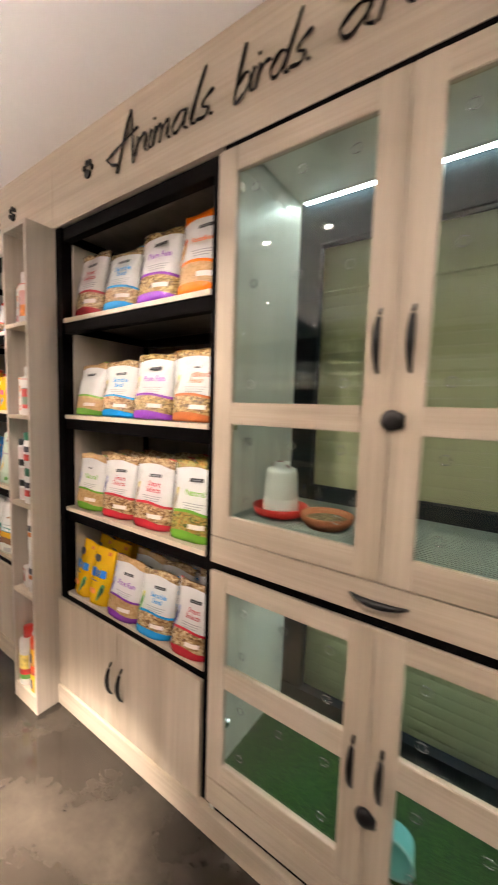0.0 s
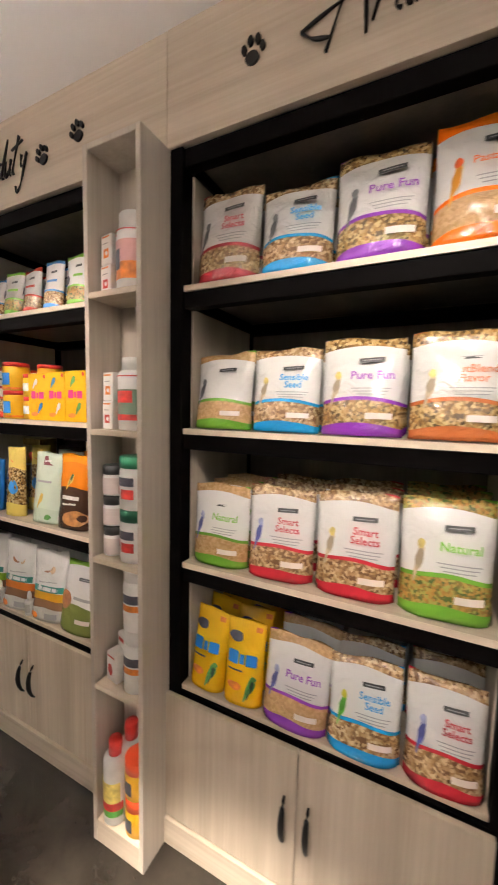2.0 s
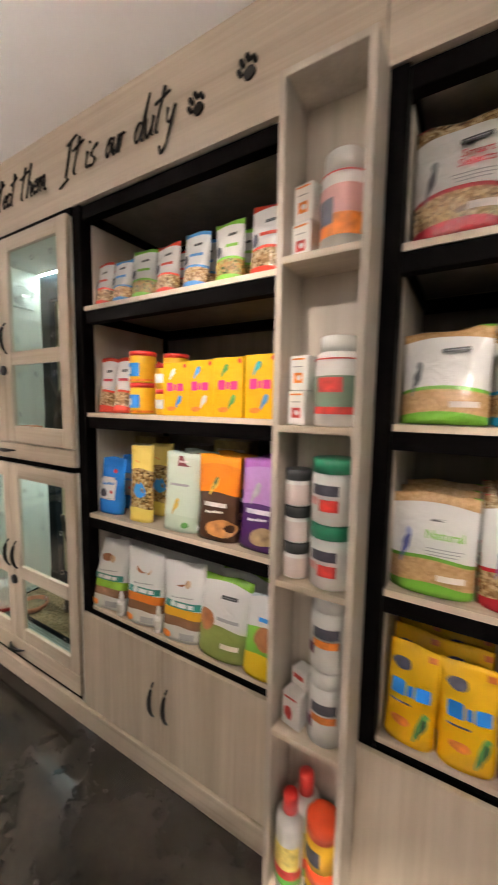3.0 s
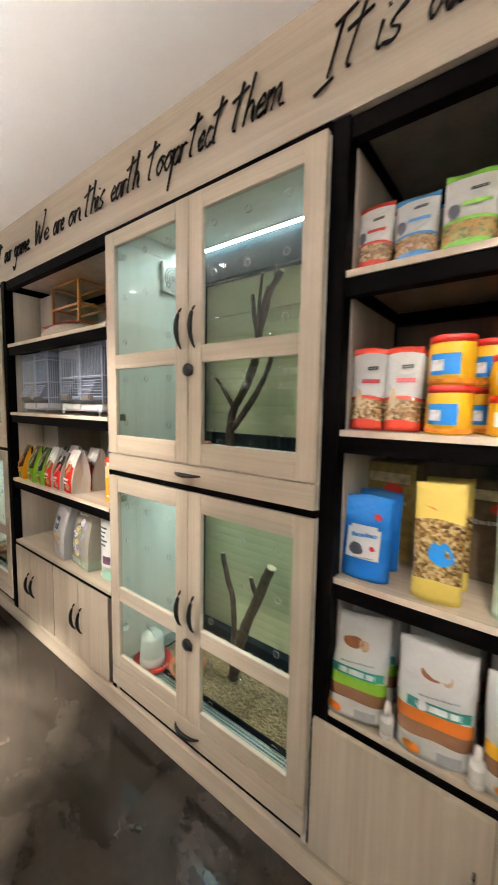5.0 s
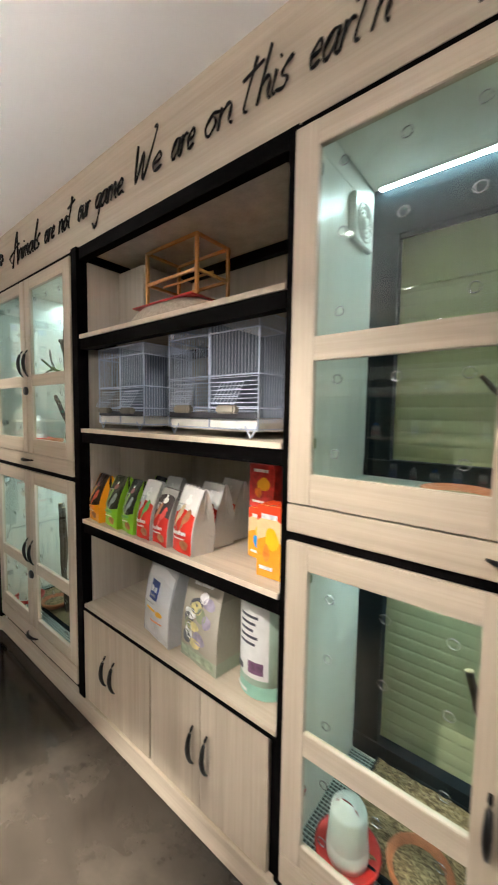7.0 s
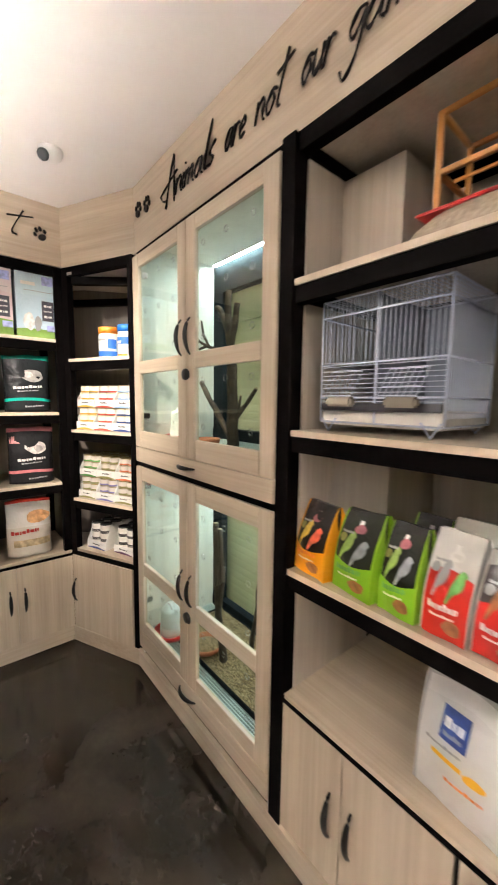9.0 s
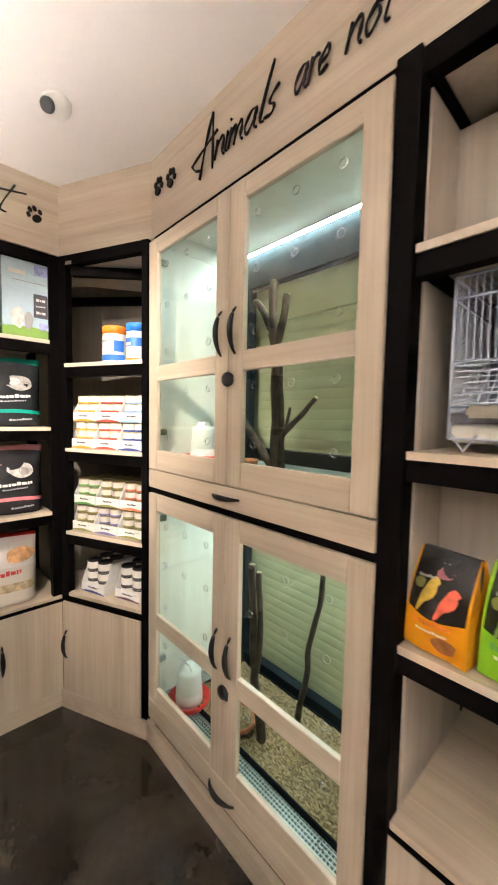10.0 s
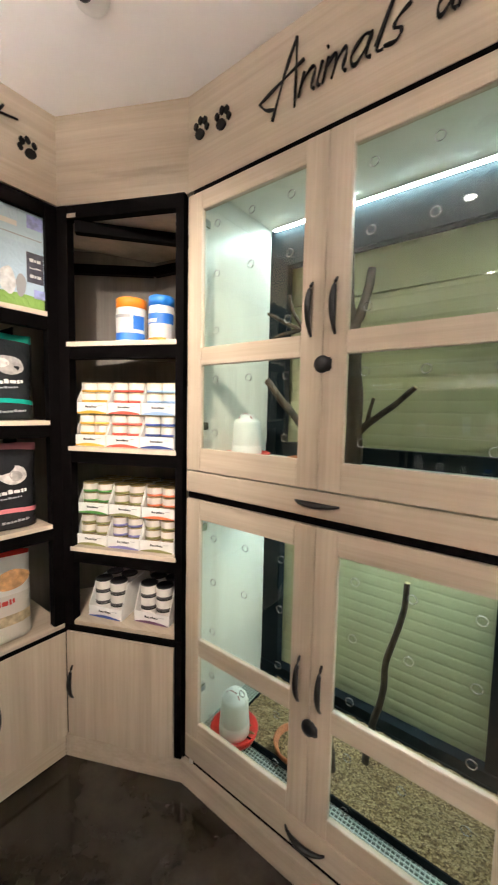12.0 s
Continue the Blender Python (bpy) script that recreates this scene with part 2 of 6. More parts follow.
# ---- building helpers ----
def box(bm, x0, x1, y0, y1, z0, z1, bevel=0.0):
    """A box added to bm, its edges rounded by bevel."""
    vs = [bm.verts.new((x, y, z)) for x in (x0, x1) for y in (y0, y1) for z in (z0, z1)]
    fs = [bm.faces.new([vs[i] for i in q]) for q in ((0, 1, 3, 2), (4, 6, 7, 5), (0, 4, 5, 1), (2, 3, 7, 6), (0, 2, 6, 4), (1, 5, 7, 3))]
    if bevel:
        bmesh.ops.bevel(bm, geom=list({e for f in fs for e in f.edges}), offset=bevel, segments=2, affect="EDGES")
    return bm


def boxed(*dims, bevel=0.0015):
    return box(bmesh.new(), *dims, bevel=bevel)


def finish(name, bm, material, smooth=False):
    bmesh.ops.recalc_face_normals(bm, faces=bm.faces[:])
    me = bpy.data.meshes.new(name)
    bm.to_mesh(me)
    bm.free()
    me.materials.append(material)
    if smooth:
        for f in me.polygons:
            f.use_smooth = True
    return me


def part(name, bm, material, parent, label="", smooth=False, at=None):
    """One mesh object under a thing or a part."""
    ob = new(name, finish(name, bm, material, smooth))
    ob.parent = parent
    if at:
        ob.location = at
    if label:
        tagged(ob, label)
    return ob


def thing(name, at, label, category, group="", kind="", turn=0):
    ob = new(name)
    ob.empty_display_size = 0.05
    ob.matrix_basis = pose(*at, 0, 0, turn)
    return tagged(ob, label, category, group, kind)


def structure(name, bm, material, label, category):
    return tagged(new(name, finish(name, bm, material)), label, category, kind="structure")


def lathe(bm, profile, n=20, x=0, y=0, z=0, axis="z"):
    """A turned shape from (radius, height) pairs."""
    rings = []
    for r, h in profile:
        ring = []
        for i in range(n):
            a = 2 * math.pi * i / n
            c, s = r * math.cos(a), r * math.sin(a)
            ring.append(bm.verts.new((x + c, y + s, z + h) if axis == "z" else (x + c, y + h, z + s) if axis == "y" else (x + h, y + c, z + s)))
        rings.append(ring)
    for a, b in zip(rings, rings[1:]):
        for i in range(n):
            bm.faces.new((a[i], a[(i + 1) % n], b[(i + 1) % n], b[i]))
    bm.faces.new(rings[0])
    bm.faces.new(rings[-1])
    return bm


def tube(bm, pts, radii, n=8, wob=0.0):
    """A tapered limb along points."""
    pts = [Vector(p) for p in pts]
    rings = []
    for i, p in enumerate(pts):
        d = (pts[min(i + 1, len(pts) - 1)] - pts[max(i - 1, 0)]).normalized()
        side = d.cross(Vector((0, 0, 1)) if abs(d.z) < 0.9 else Vector((0, 1, 0))).normalized()
        up = d.cross(side)
        r = radii[i] if isinstance(radii, (list, tuple)) else radii
        ring = []
        for k in range(n):
            a = 2 * math.pi * k / n
            q = r * (1 + wob * math.sin(3 * a + i * 1.7))
            ring.append(bm.verts.new(p + side * (q * math.cos(a)) + up * (q * math.sin(a))))
        rings.append(ring)
    for a, b in zip(rings, rings[1:]):
        for i in range(n):
            bm.faces.new((a[i], a[(i + 1) % n], b[(i + 1) % n], b[i]))
    bm.faces.new(rings[0])
    bm.faces.new(rings[-1])
    return bm


def spline(pts, steps=5):
    """Points on a smooth curve through pts."""
    p = [Vector(q) for q in pts]
    p = [p[0]] + p + [p[-1]]
    out = []
    for i in range(1, len(p) - 2):
        for s in range(steps):
            t = s / steps
            out.append(0.5 * (2 * p[i] + (p[i + 1] - p[i - 1]) * t + (2 * p[i - 1] - 5 * p[i] + 4 * p[i + 1] - p[i + 2]) * t * t
                              + (3 * p[i] - p[i - 1] - 3 * p[i + 1] + p[i + 2]) * t ** 3))
    out.append(p[-2])
    return out


def bow_handle(bm, length=0.15, level=False):
    """A bowed pull handle, thick in the middle."""
    n = 12
    pts, rad = [], []
    for i in range(n + 1):
        t = i / n
        d = -0.026 * math.sin(math.pi * t) ** 0.7 - 0.002
        s = (t - 0.5) * length
        pts.append((s, d, 0) if level else (0, d, s))
        rad.append(0.0035 + 0.0065 * math.sin(math.pi * t))
    return tube(bm, pts, rad, 8)
# ---- the room ----
X0, X1, Y0, WALL = -7.56, 3.0, -3.6, 1.58
structure("floor", boxed(X0, X1, Y0, WALL, -0.1, 0.0, bevel=0), FLOOR, "dark mottled sealed screed floor, slightly glossy", "floor")
structure("ceiling", boxed(X0 - 0.1, X1 + 0.1, Y0 - 0.1, WALL + 0.1, CEIL, CEIL + 0.1, bevel=0), CEILING, "smooth off-white painted plaster ceiling", "ceiling")
ROOMWALL = plain("painted_wall", (0.62, 0.57, 0.50), 0.7, 0, 0.04, 6)
# Dark tone for the unseen south wall, so less fill reaches the shelves.
DARKWALL = plain("fill_cutting_wall", (0.22, 0.19, 0.16), 0.7, 0, 0.06, 6)
structure("wall_north", boxed(X0, X1, WALL, WALL + 0.1, 0, CEIL, bevel=0), ROOMWALL, "plain painted wall behind the cabinets", "wall")
structure("wall_south", boxed(X0, X1, Y0 - 0.1, Y0, 0, CEIL, bevel=0), DARKWALL, "plain unseen shop wall, kept dark to cut fill light", "wall")
structure("wall_west", boxed(X0 - 0.1, X0, Y0, WALL, 0, CEIL, bevel=0), ROOMWALL, "plain painted wall behind the end shelves", "wall")
structure("wall_east", boxed(X1, X1 + 0.1, Y0, WALL, 0, CEIL, bevel=0), ROOMWALL, "plain beige painted shop wall", "wall")

P, Q = Vector((-7.025, 0.69)), Vector((-6.535, 0.915))
FASC = 2.338
structure("trim_long", boxed(Q.x, -1.802, 0.932, 0.955, FASC, CEIL, bevel=0.001), OAK_H, "pale oak laminate fascia panel above the shelving", "panel")
structure("trim_start", boxed(-1.799, X1, 0.931, 0.955, FASC, CEIL, bevel=0.001), OAK_H, "pale oak laminate fascia panel above the first cabinet", "panel")
structure("trim_end", boxed(P.x - 0.02, P.x, -3.0, P.y, FASC, CEIL, bevel=0), OAK_Y, "pale oak laminate fascia panel above the end shelves", "panel")


def slanted(bm, a, b, depth, z0, z1, bevel=0.0):
    """An upright slab whose front runs from a to b in plan."""
    d = (b - a).normalized()
    n = Vector((-d.y, d.x)) * depth
    pts = [a, b, b + n, a + n]
    lo = [bm.verts.new((q.x, q.y, z0)) for q in pts]
    hi = [bm.verts.new((q.x, q.y, z1)) for q in pts]
    bm.faces.new(lo)
    bm.faces.new(hi)
    for i in range(4):
        bm.faces.new((lo[i], lo[(i + 1) % 4], hi[(i + 1) % 4], hi[i]))
    return bm


EDGE_END = Q + Vector((0, 0.018))
corner = structure("trim_corner", boxed(0, (EDGE_END - P).length, 0, 0.02, FASC, CEIL, bevel=0), OAK_H, "pale oak laminate fascia panel across the corner", "panel")
corner.matrix_basis = pose(P.x, P.y, 0, 0, 0, math.degrees(math.atan2(EDGE_END.y - P.y, EDGE_END.x - P.x)))
structure("baseboard_long", boxed(-6.54, X1, 0.912, 0.94, 0, 0.098, bevel=0.002), OAK_H, "pale oak laminate plinth along the floor", "plinth")
structure("baseboard_corner", slanted(bmesh.new(), P + Vector((0, -0.01)), Q + Vector((0, -0.003)), 0.02, 0, 0.098), OAK_H, "pale oak laminate plinth across the corner", "plinth")
structure("baseboard_end", boxed(P.x - 0.03, P.x, -3.0, P.y - 0.01, 0, 0.098, bevel=0.002), OAK_Y, "pale oak laminate plinth along the floor", "plinth")

# ---- lettering on the fascia, drawn as brush strokes ----
STROKES = {
    "a": ".7,.9 .35,1 0,.45 .3,0 .7,.6 .7,1 .7,.2 .95,0", "b": "0,2.3 0,0 .4,0 .7,.5 .4,1 0,.6",
    "c": ".65,.85 .3,1 0,.5 .3,0 .7,.2", "d": ".65,.8 .3,1 0,.45 .3,0 .65,.5 .9,2.3 .7,.2 .95,0",
    "e": "0,.5 .55,.6 .4,1 .05,.6 .2,.05 .7,.2", "g": ".7,.9 .3,1 0,.5 .3,.1 .7,.8 .6,-.6 .2,-1.2 -.1,-.8",
    "h": ".2,2.3 0,0|0,.6 .35,1 .6,.8 .6,.2 .8,0", "i": "0,1 0,.2 .2,0|.08,1.45 .16,1.5",
    "l": "0,.3 .4,2.5 .1,.3 .4,0", "m": "0,1 0,0|0,.6 .3,1 .45,.7 .45,0|.45,.6 .75,1 .9,.7 .9,.2 1.1,0",
    "n": "0,1 0,0|0,.6 .35,1 .6,.85 .6,.2 .8,0", "o": ".35,1 0,.5 .3,0 .65,.5 .35,1 .8,.9",
    "p": "0,1 -.1,-1.3|0,.6 .35,1 .65,.6 .35,.05 0,.3", "r": "0,1 0,0|0,.6 .25,.95 .55,.9",
    "s": ".6,1.2 .2,.9 .15,.6 .5,.4 .4,.05 -.1,.1", "t": ".35,2.2 .1,.3 .4,0|-.35,1.5 .9,1.85",
    "u": "0,1 .05,.2 .3,0 .6,.5 .65,1 .65,.2 .85,0", "y": "0,1 .1,.4 .4,.3 .65,1 .6,.7 .4,-.8 0,-1.2 -.2,-.8",
    "A": "1.1,1.6 -.2,1.1 -1.1,.7|-1.1,.7 -.6,.25 0,.05|0,-.45 .1,1.4 .33,2.8|.33,2.8 .75,1.4 1.2,-.35", "W": "0,2.2 .2,0 .6,1.6 .8,0 1.4,2.4 1.2,2.6",
    "I": ".25,2.2 .1,0|-.2,2 .9,2.4|-.5,-.5 .5,-.1", ".": "0,0 .1,.06", ",": ".1,.15 0,-.3",
}


def lettering(word, x0, x1, base=2.447, unit=0.059, plane=None):
    """One word in thick script between x0 and x1, standing off the fascia."""
    strokes, pen = [], 0.0
    for ch in word:
        pts = [[tuple(float(v) for v in q.split(",")) for q in s.split()] for s in STROKES[ch].split("|")]
        right = max(q[0] for s in pts for q in s)
        strokes += [[(pen + px, py) for px, py in s] for s in pts]
        pen += right + 0.10
    lo, hi = min(q[0] for s in strokes for q in s), max(q[0] for s in strokes for q in s)
    k = (x1 - x0) / (hi - lo)
    bm = bmesh.new()
    for s in strokes:
        pts = [((px - lo) * k + 0.30 * py * unit, 0, py * unit) for px, py in s]
        pts = spline(pts, 5) if len(pts) > 2 else pts
        rad = [0.0030 + 0.0022 * math.sin(0.45 * i + len(pts)) ** 2 for i in range(len(pts))]
        tube(bm, pts, rad, 6)
    ob = new("lettering", finish("lettering", bm, LETTER, True))
    ob.matrix_basis = pose(x0, 0.9245, base) if plane is None else plane
    tagged(ob, "black handwritten-style cut-out word on the oak fascia", "lettering", "fascia words", "")
    return ob


for word, a, b in (("Animals.", -1.386, -0.835), ("birds.", -0.748, -0.505), ("and", -0.43, -0.15), ("Animals", -6.222, -5.79), ("are", -5.717, -5.605), ("not", -5.55, -5.41),
                   ("our", -5.355, -5.25), ("game.", -5.205, -4.975), ("We", -4.91, -4.735), ("are", -4.68, -4.565), ("on", -4.515, -4.395), ("this", -4.375, -4.195),
                   ("earth", -4.131, -3.925), ("toopr", -3.885, -3.645), ("tect", -3.64, -3.47), ("them.", -3.44, -3.215), ("It", -3.105, -2.98), ("is", -2.942, -2.885),
                   ("our", -2.822, -2.727), ("duty", -2.668, -2.485)):
    lettering(word, a, b)
lettering("t", 0, 0.12, 0, 0.06, pose(-7.015, 0.40, 2.46, 0, 0, 90))


def paw(m, turn=0):
    """A cut-out paw print: one pad and four toes."""
    bm = bmesh.new()
    for px, pz, rx, rz in ((0, -0.012, 0.021, 0.017), (-0.027, 0.012, 0.008, 0.012), (-0.010, 0.030, 0.0085, 0.013), (0.012, 0.030, 0.0085, 0.013), (0.028, 0.011, 0.008, 0.012)):
        n = 14
        c, s = math.cos(turn), math.sin(turn)
        rings = []
        for y in (0.004, -0.004):
            rings.append([bm.verts.new(((px + rx * math.cos(a)) * c - (pz + rz * math.sin(a)) * s, y, (px + rx * math.cos(a)) * s + (pz + rz * math.sin(a)) * c))
                          for a in (2 * math.pi * i / n for i in range(n))])
        bm.faces.new(rings[0])
        bm.faces.new(rings[1])
        for i in range(n):
            bm.faces.new((rings[0][i], rings[0][(i + 1) % n], rings[1][(i + 1) % n], rings[1][i]))
    ob = new("paw_print", finish("paw_print", bm, LETTER))
    ob.matrix_basis = m
    tagged(ob, "black cut-out paw print on the oak fascia", "paw print", "paw prints")


for px, pz, a in ((-1.51, 2.495, -0.1), (-2.38, 2.468, 0.5), (-2.19, 2.495, 0.4), (-6.47, 2.525, -0.3), (-6.37, 2.515, -0.3)):
    paw(pose(px, 0.928, pz), a)
paw(pose(-7.021, 0.59, 2.49, 0, 0, 90), 0.5)

# ---- ceiling fittings ----
RING = plain("white_metal_ring", (0.75, 0.74, 0.72), 0.4)
# Fittings for every spot, the added floor and fill ones too.
for fx, fy in [(a[0], -0.37) for a in AIMED] + ROOM:
    lamp = thing("ceiling_spot", (fx, fy, CEIL), "small round recessed ceiling spotlight, switched on", "spotlight", "ceiling spots")
    bm = bmesh.new()
    n = 20
    prof = [(0.030, 0.0), (0.050, 0.0), (0.050, -0.005), (0.046, -0.008), (0.030, -0.004)]
    rings = [[bm.verts.new((r * math.cos(2 * math.pi * i / n), r * math.sin(2 * math.pi * i / n), h)) for i in range(n)] for r, h in prof]
    for a, b in zip(rings, rings[1:] + rings[:1]):
        for i in range(n):
            bm.faces.new((a[i], a[(i + 1) % n], b[(i + 1) % n], b[i]))
    part("trim_ring", bm, RING, lamp, smooth=True)
    part("bulb", lathe(bmesh.new(), [(0.029, -0.001), (0.029, -0.003)], 16), BULB, lamp)

# Uplights added out of view to brighten the ceiling; lips spare the fascia.
for ly in (-0.62, -2.2):
    bar = thing("fill_uplight", (-2.3, ly, CEIL), "added unseen uplight that brightens the ceiling", "lamp", "linear lamps")
    part("housing", boxed(-4.6, 4.6, -0.04, 0.04, -0.86, -0.815, bevel=0.004), WHITE, bar, "white metal housing")
    part("diffuser", boxed(-4.58, 4.58, -0.03, 0.03, -0.8145, -0.812, bevel=0), FILL_GLOW, bar, "glowing warm white strip")
    for ey in (-0.04, 0.032):
        part("side_lip", boxed(-4.6, 4.6, ey, ey + 0.008, -0.8145, -0.786, bevel=0.001), WHITE, bar)
    for hx in (-4.2, 0, 4.2):
        part("cable", tube(bmesh.new(), [(hx, 0, -0.812), (hx, 0, 0)], 0.002, 5), BLACK, bar)

cctv = thing("dome_camera", (-6.50, 0.54, CEIL), "small white dome security camera with black eye", "camera")
part("base", lathe(bmesh.new(), [(0.05, 0), (0.05, -0.012), (0.043, -0.03), (0.03, -0.042), (0.01, -0.048)], 24), WHITE, cctv, smooth=True)
eye = lathe(bmesh.new(), [(0.024, 0), (0.024, 0.012), (0.019, 0.016), (0.012, 0.014)], 20)
bmesh.ops.transform(eye, matrix=look((0.008, -0.02, -0.028), (0.6, -0.7, -0.6)) @ pose(0, 0, -0.02, 180), verts=eye.verts[:])
part("lens", eye, INK, cctv, "glossy black lens", smooth=True)

# ---- cabinets ----
FRONT, CARC, BACK = 0.905, 0.927, 1.45


def vent_ring(door, x, z):
    bm = bmesh.new()
    tube(bm, [(0.0115 * math.cos(a), 0, 0.0115 * math.sin(a)) for a in (2 * math.pi * i / 14 for i in range(15))], 0.0014, 5)
    part("vent_ring", bm, CHROME, door, "small clear-rimmed ventilation hole", True, (x, 0.008, z))


def glazed_door(parent, x0, x1, z0, z1, panes, hinge_left):
    """A framed door with two panes, the pull handle and vent rings."""
    st = 0.071
    bm = bmesh.new()
    box(bm, x0 + 0.001, x0 + st, 0, 0.02, z0, z1, 0.002)
    door = part("door", bm, OAK_V, parent, "pale oak framed glass door, closed", at=(0, FRONT, 0))
    part("stile", boxed(x1 - st, x1 - 0.001, 0, 0.02, z0, z1, bevel=0.002), OAK_V, door)
    edges = [z0] + [v for q in reversed(panes) for v in q] + [z1]
    for a, b in zip(edges[::2], edges[1::2]):
        part("rail", boxed(x0 + st, x1 - st, 0.0006, 0.02, a, b, bevel=0.002), OAK_H, door)
    for lo, hi in panes:
        gl = part("pane", boxed(x0 + st - 0.004, x1 - st + 0.004, 0.010, 0.014, lo - 0.004, hi + 0.004, bevel=0), GLASS, door, "greenish clear glass pane")
        gl.visible_shadow = False
        for i in range(3):
            for zz in ([lo + 0.055, (lo + hi) / 2 + 0.01, hi - 0.06] if hi - lo > 0.42 else [lo + 0.06, hi - 0.05]):
                if not (zz < lo + 0.1 and i == 1):
                    vent_ring(door, x0 + st + (0.05 + 0.15 * i if not hinge_left else 0.065 + 0.145 * i), zz)
    return door


def branch(parent, at, limbs, name="branch"):
    bm = bmesh.new()
    for pts, r0, r1 in limbs:
        p = spline(pts, 4)
        tube(bm, p, [r0 + (r1 - r0) * i / (len(p) - 1) for i in range(len(p))], 9, 0.12)
    ob = thing(name, at, "bare dark perch branch standing in the cage", "branch")
    part("wood", bm, BARK, ob, smooth=True)
    tips = bmesh.new()
    for pts, r0, r1 in limbs:
        a, b = Vector(pts[-2]), Vector(pts[-1])
        d = (b - a).normalized()
        tube(tips, [b - d * 0.001, b + d * 0.002], r1 * 0.93, 8)
    part("cut_end", tips, CUT, ob, "pale sawn branch end")
    return ob


DARKRED = plain("dark_red_wire", (0.22, 0.02, 0.015), 0.35)


def waterer(at):
    w = thing("bird_drinker", at, "milky plastic drinker jar on a red dish", "drinker", "bird drinkers")
    part("dish", lathe(bmesh.new(), [(0.066, 0), (0.090, 0.010), (0.097, 0.034), (0.091, 0.036), (0.083, 0.016), (0.02, 0.013)], 28), RED, w, "red plastic drinking dish", True)
    part("jar", lathe(bmesh.new(), [(0.060, 0.015), (0.062, 0.034), (0.060, 0.060), (0.058, 0.062), (0.059, 0.066), (0.053, 0.150), (0.049, 0.163), (0.030, 0.170), (0.027, 0.186), (0.008, 0.187)], 28), CLEAR_WHITE, w, "milky translucent jar", True)
    bm = bmesh.new()
    tube(bm, [(0.036 * math.cos(a), -0.012, 0.155 + 0.034 * math.sin(a)) for a in (math.pi * i / 10 for i in range(11))], 0.0022, 6)
    part("bail", bm, DARKRED, w, "dark red bail", True)


def clay_bowl(at, r=0.075, fill=True):
    b = thing("feed_bowl", at, "round terracotta feeding bowl with seed", "bowl", "feeding bowls")
    part("bowl", lathe(bmesh.new(), [(r * 0.7, 0), (r * 0.95, 0.02), (r, 0.04), (r * 0.92, 0.041), (r * 0.8, 0.022), (r * 0.3, 0.016)], 26), CLAY, b, smooth=True)
    if fill:
        part("seed", lathe(bmesh.new(), [(r * 0.78, 0.017), (r * 0.78, 0.024), (r * 0.4, 0.03), (0.005, 0.031)], 18), BEDDING, b, "mixed seed", True)


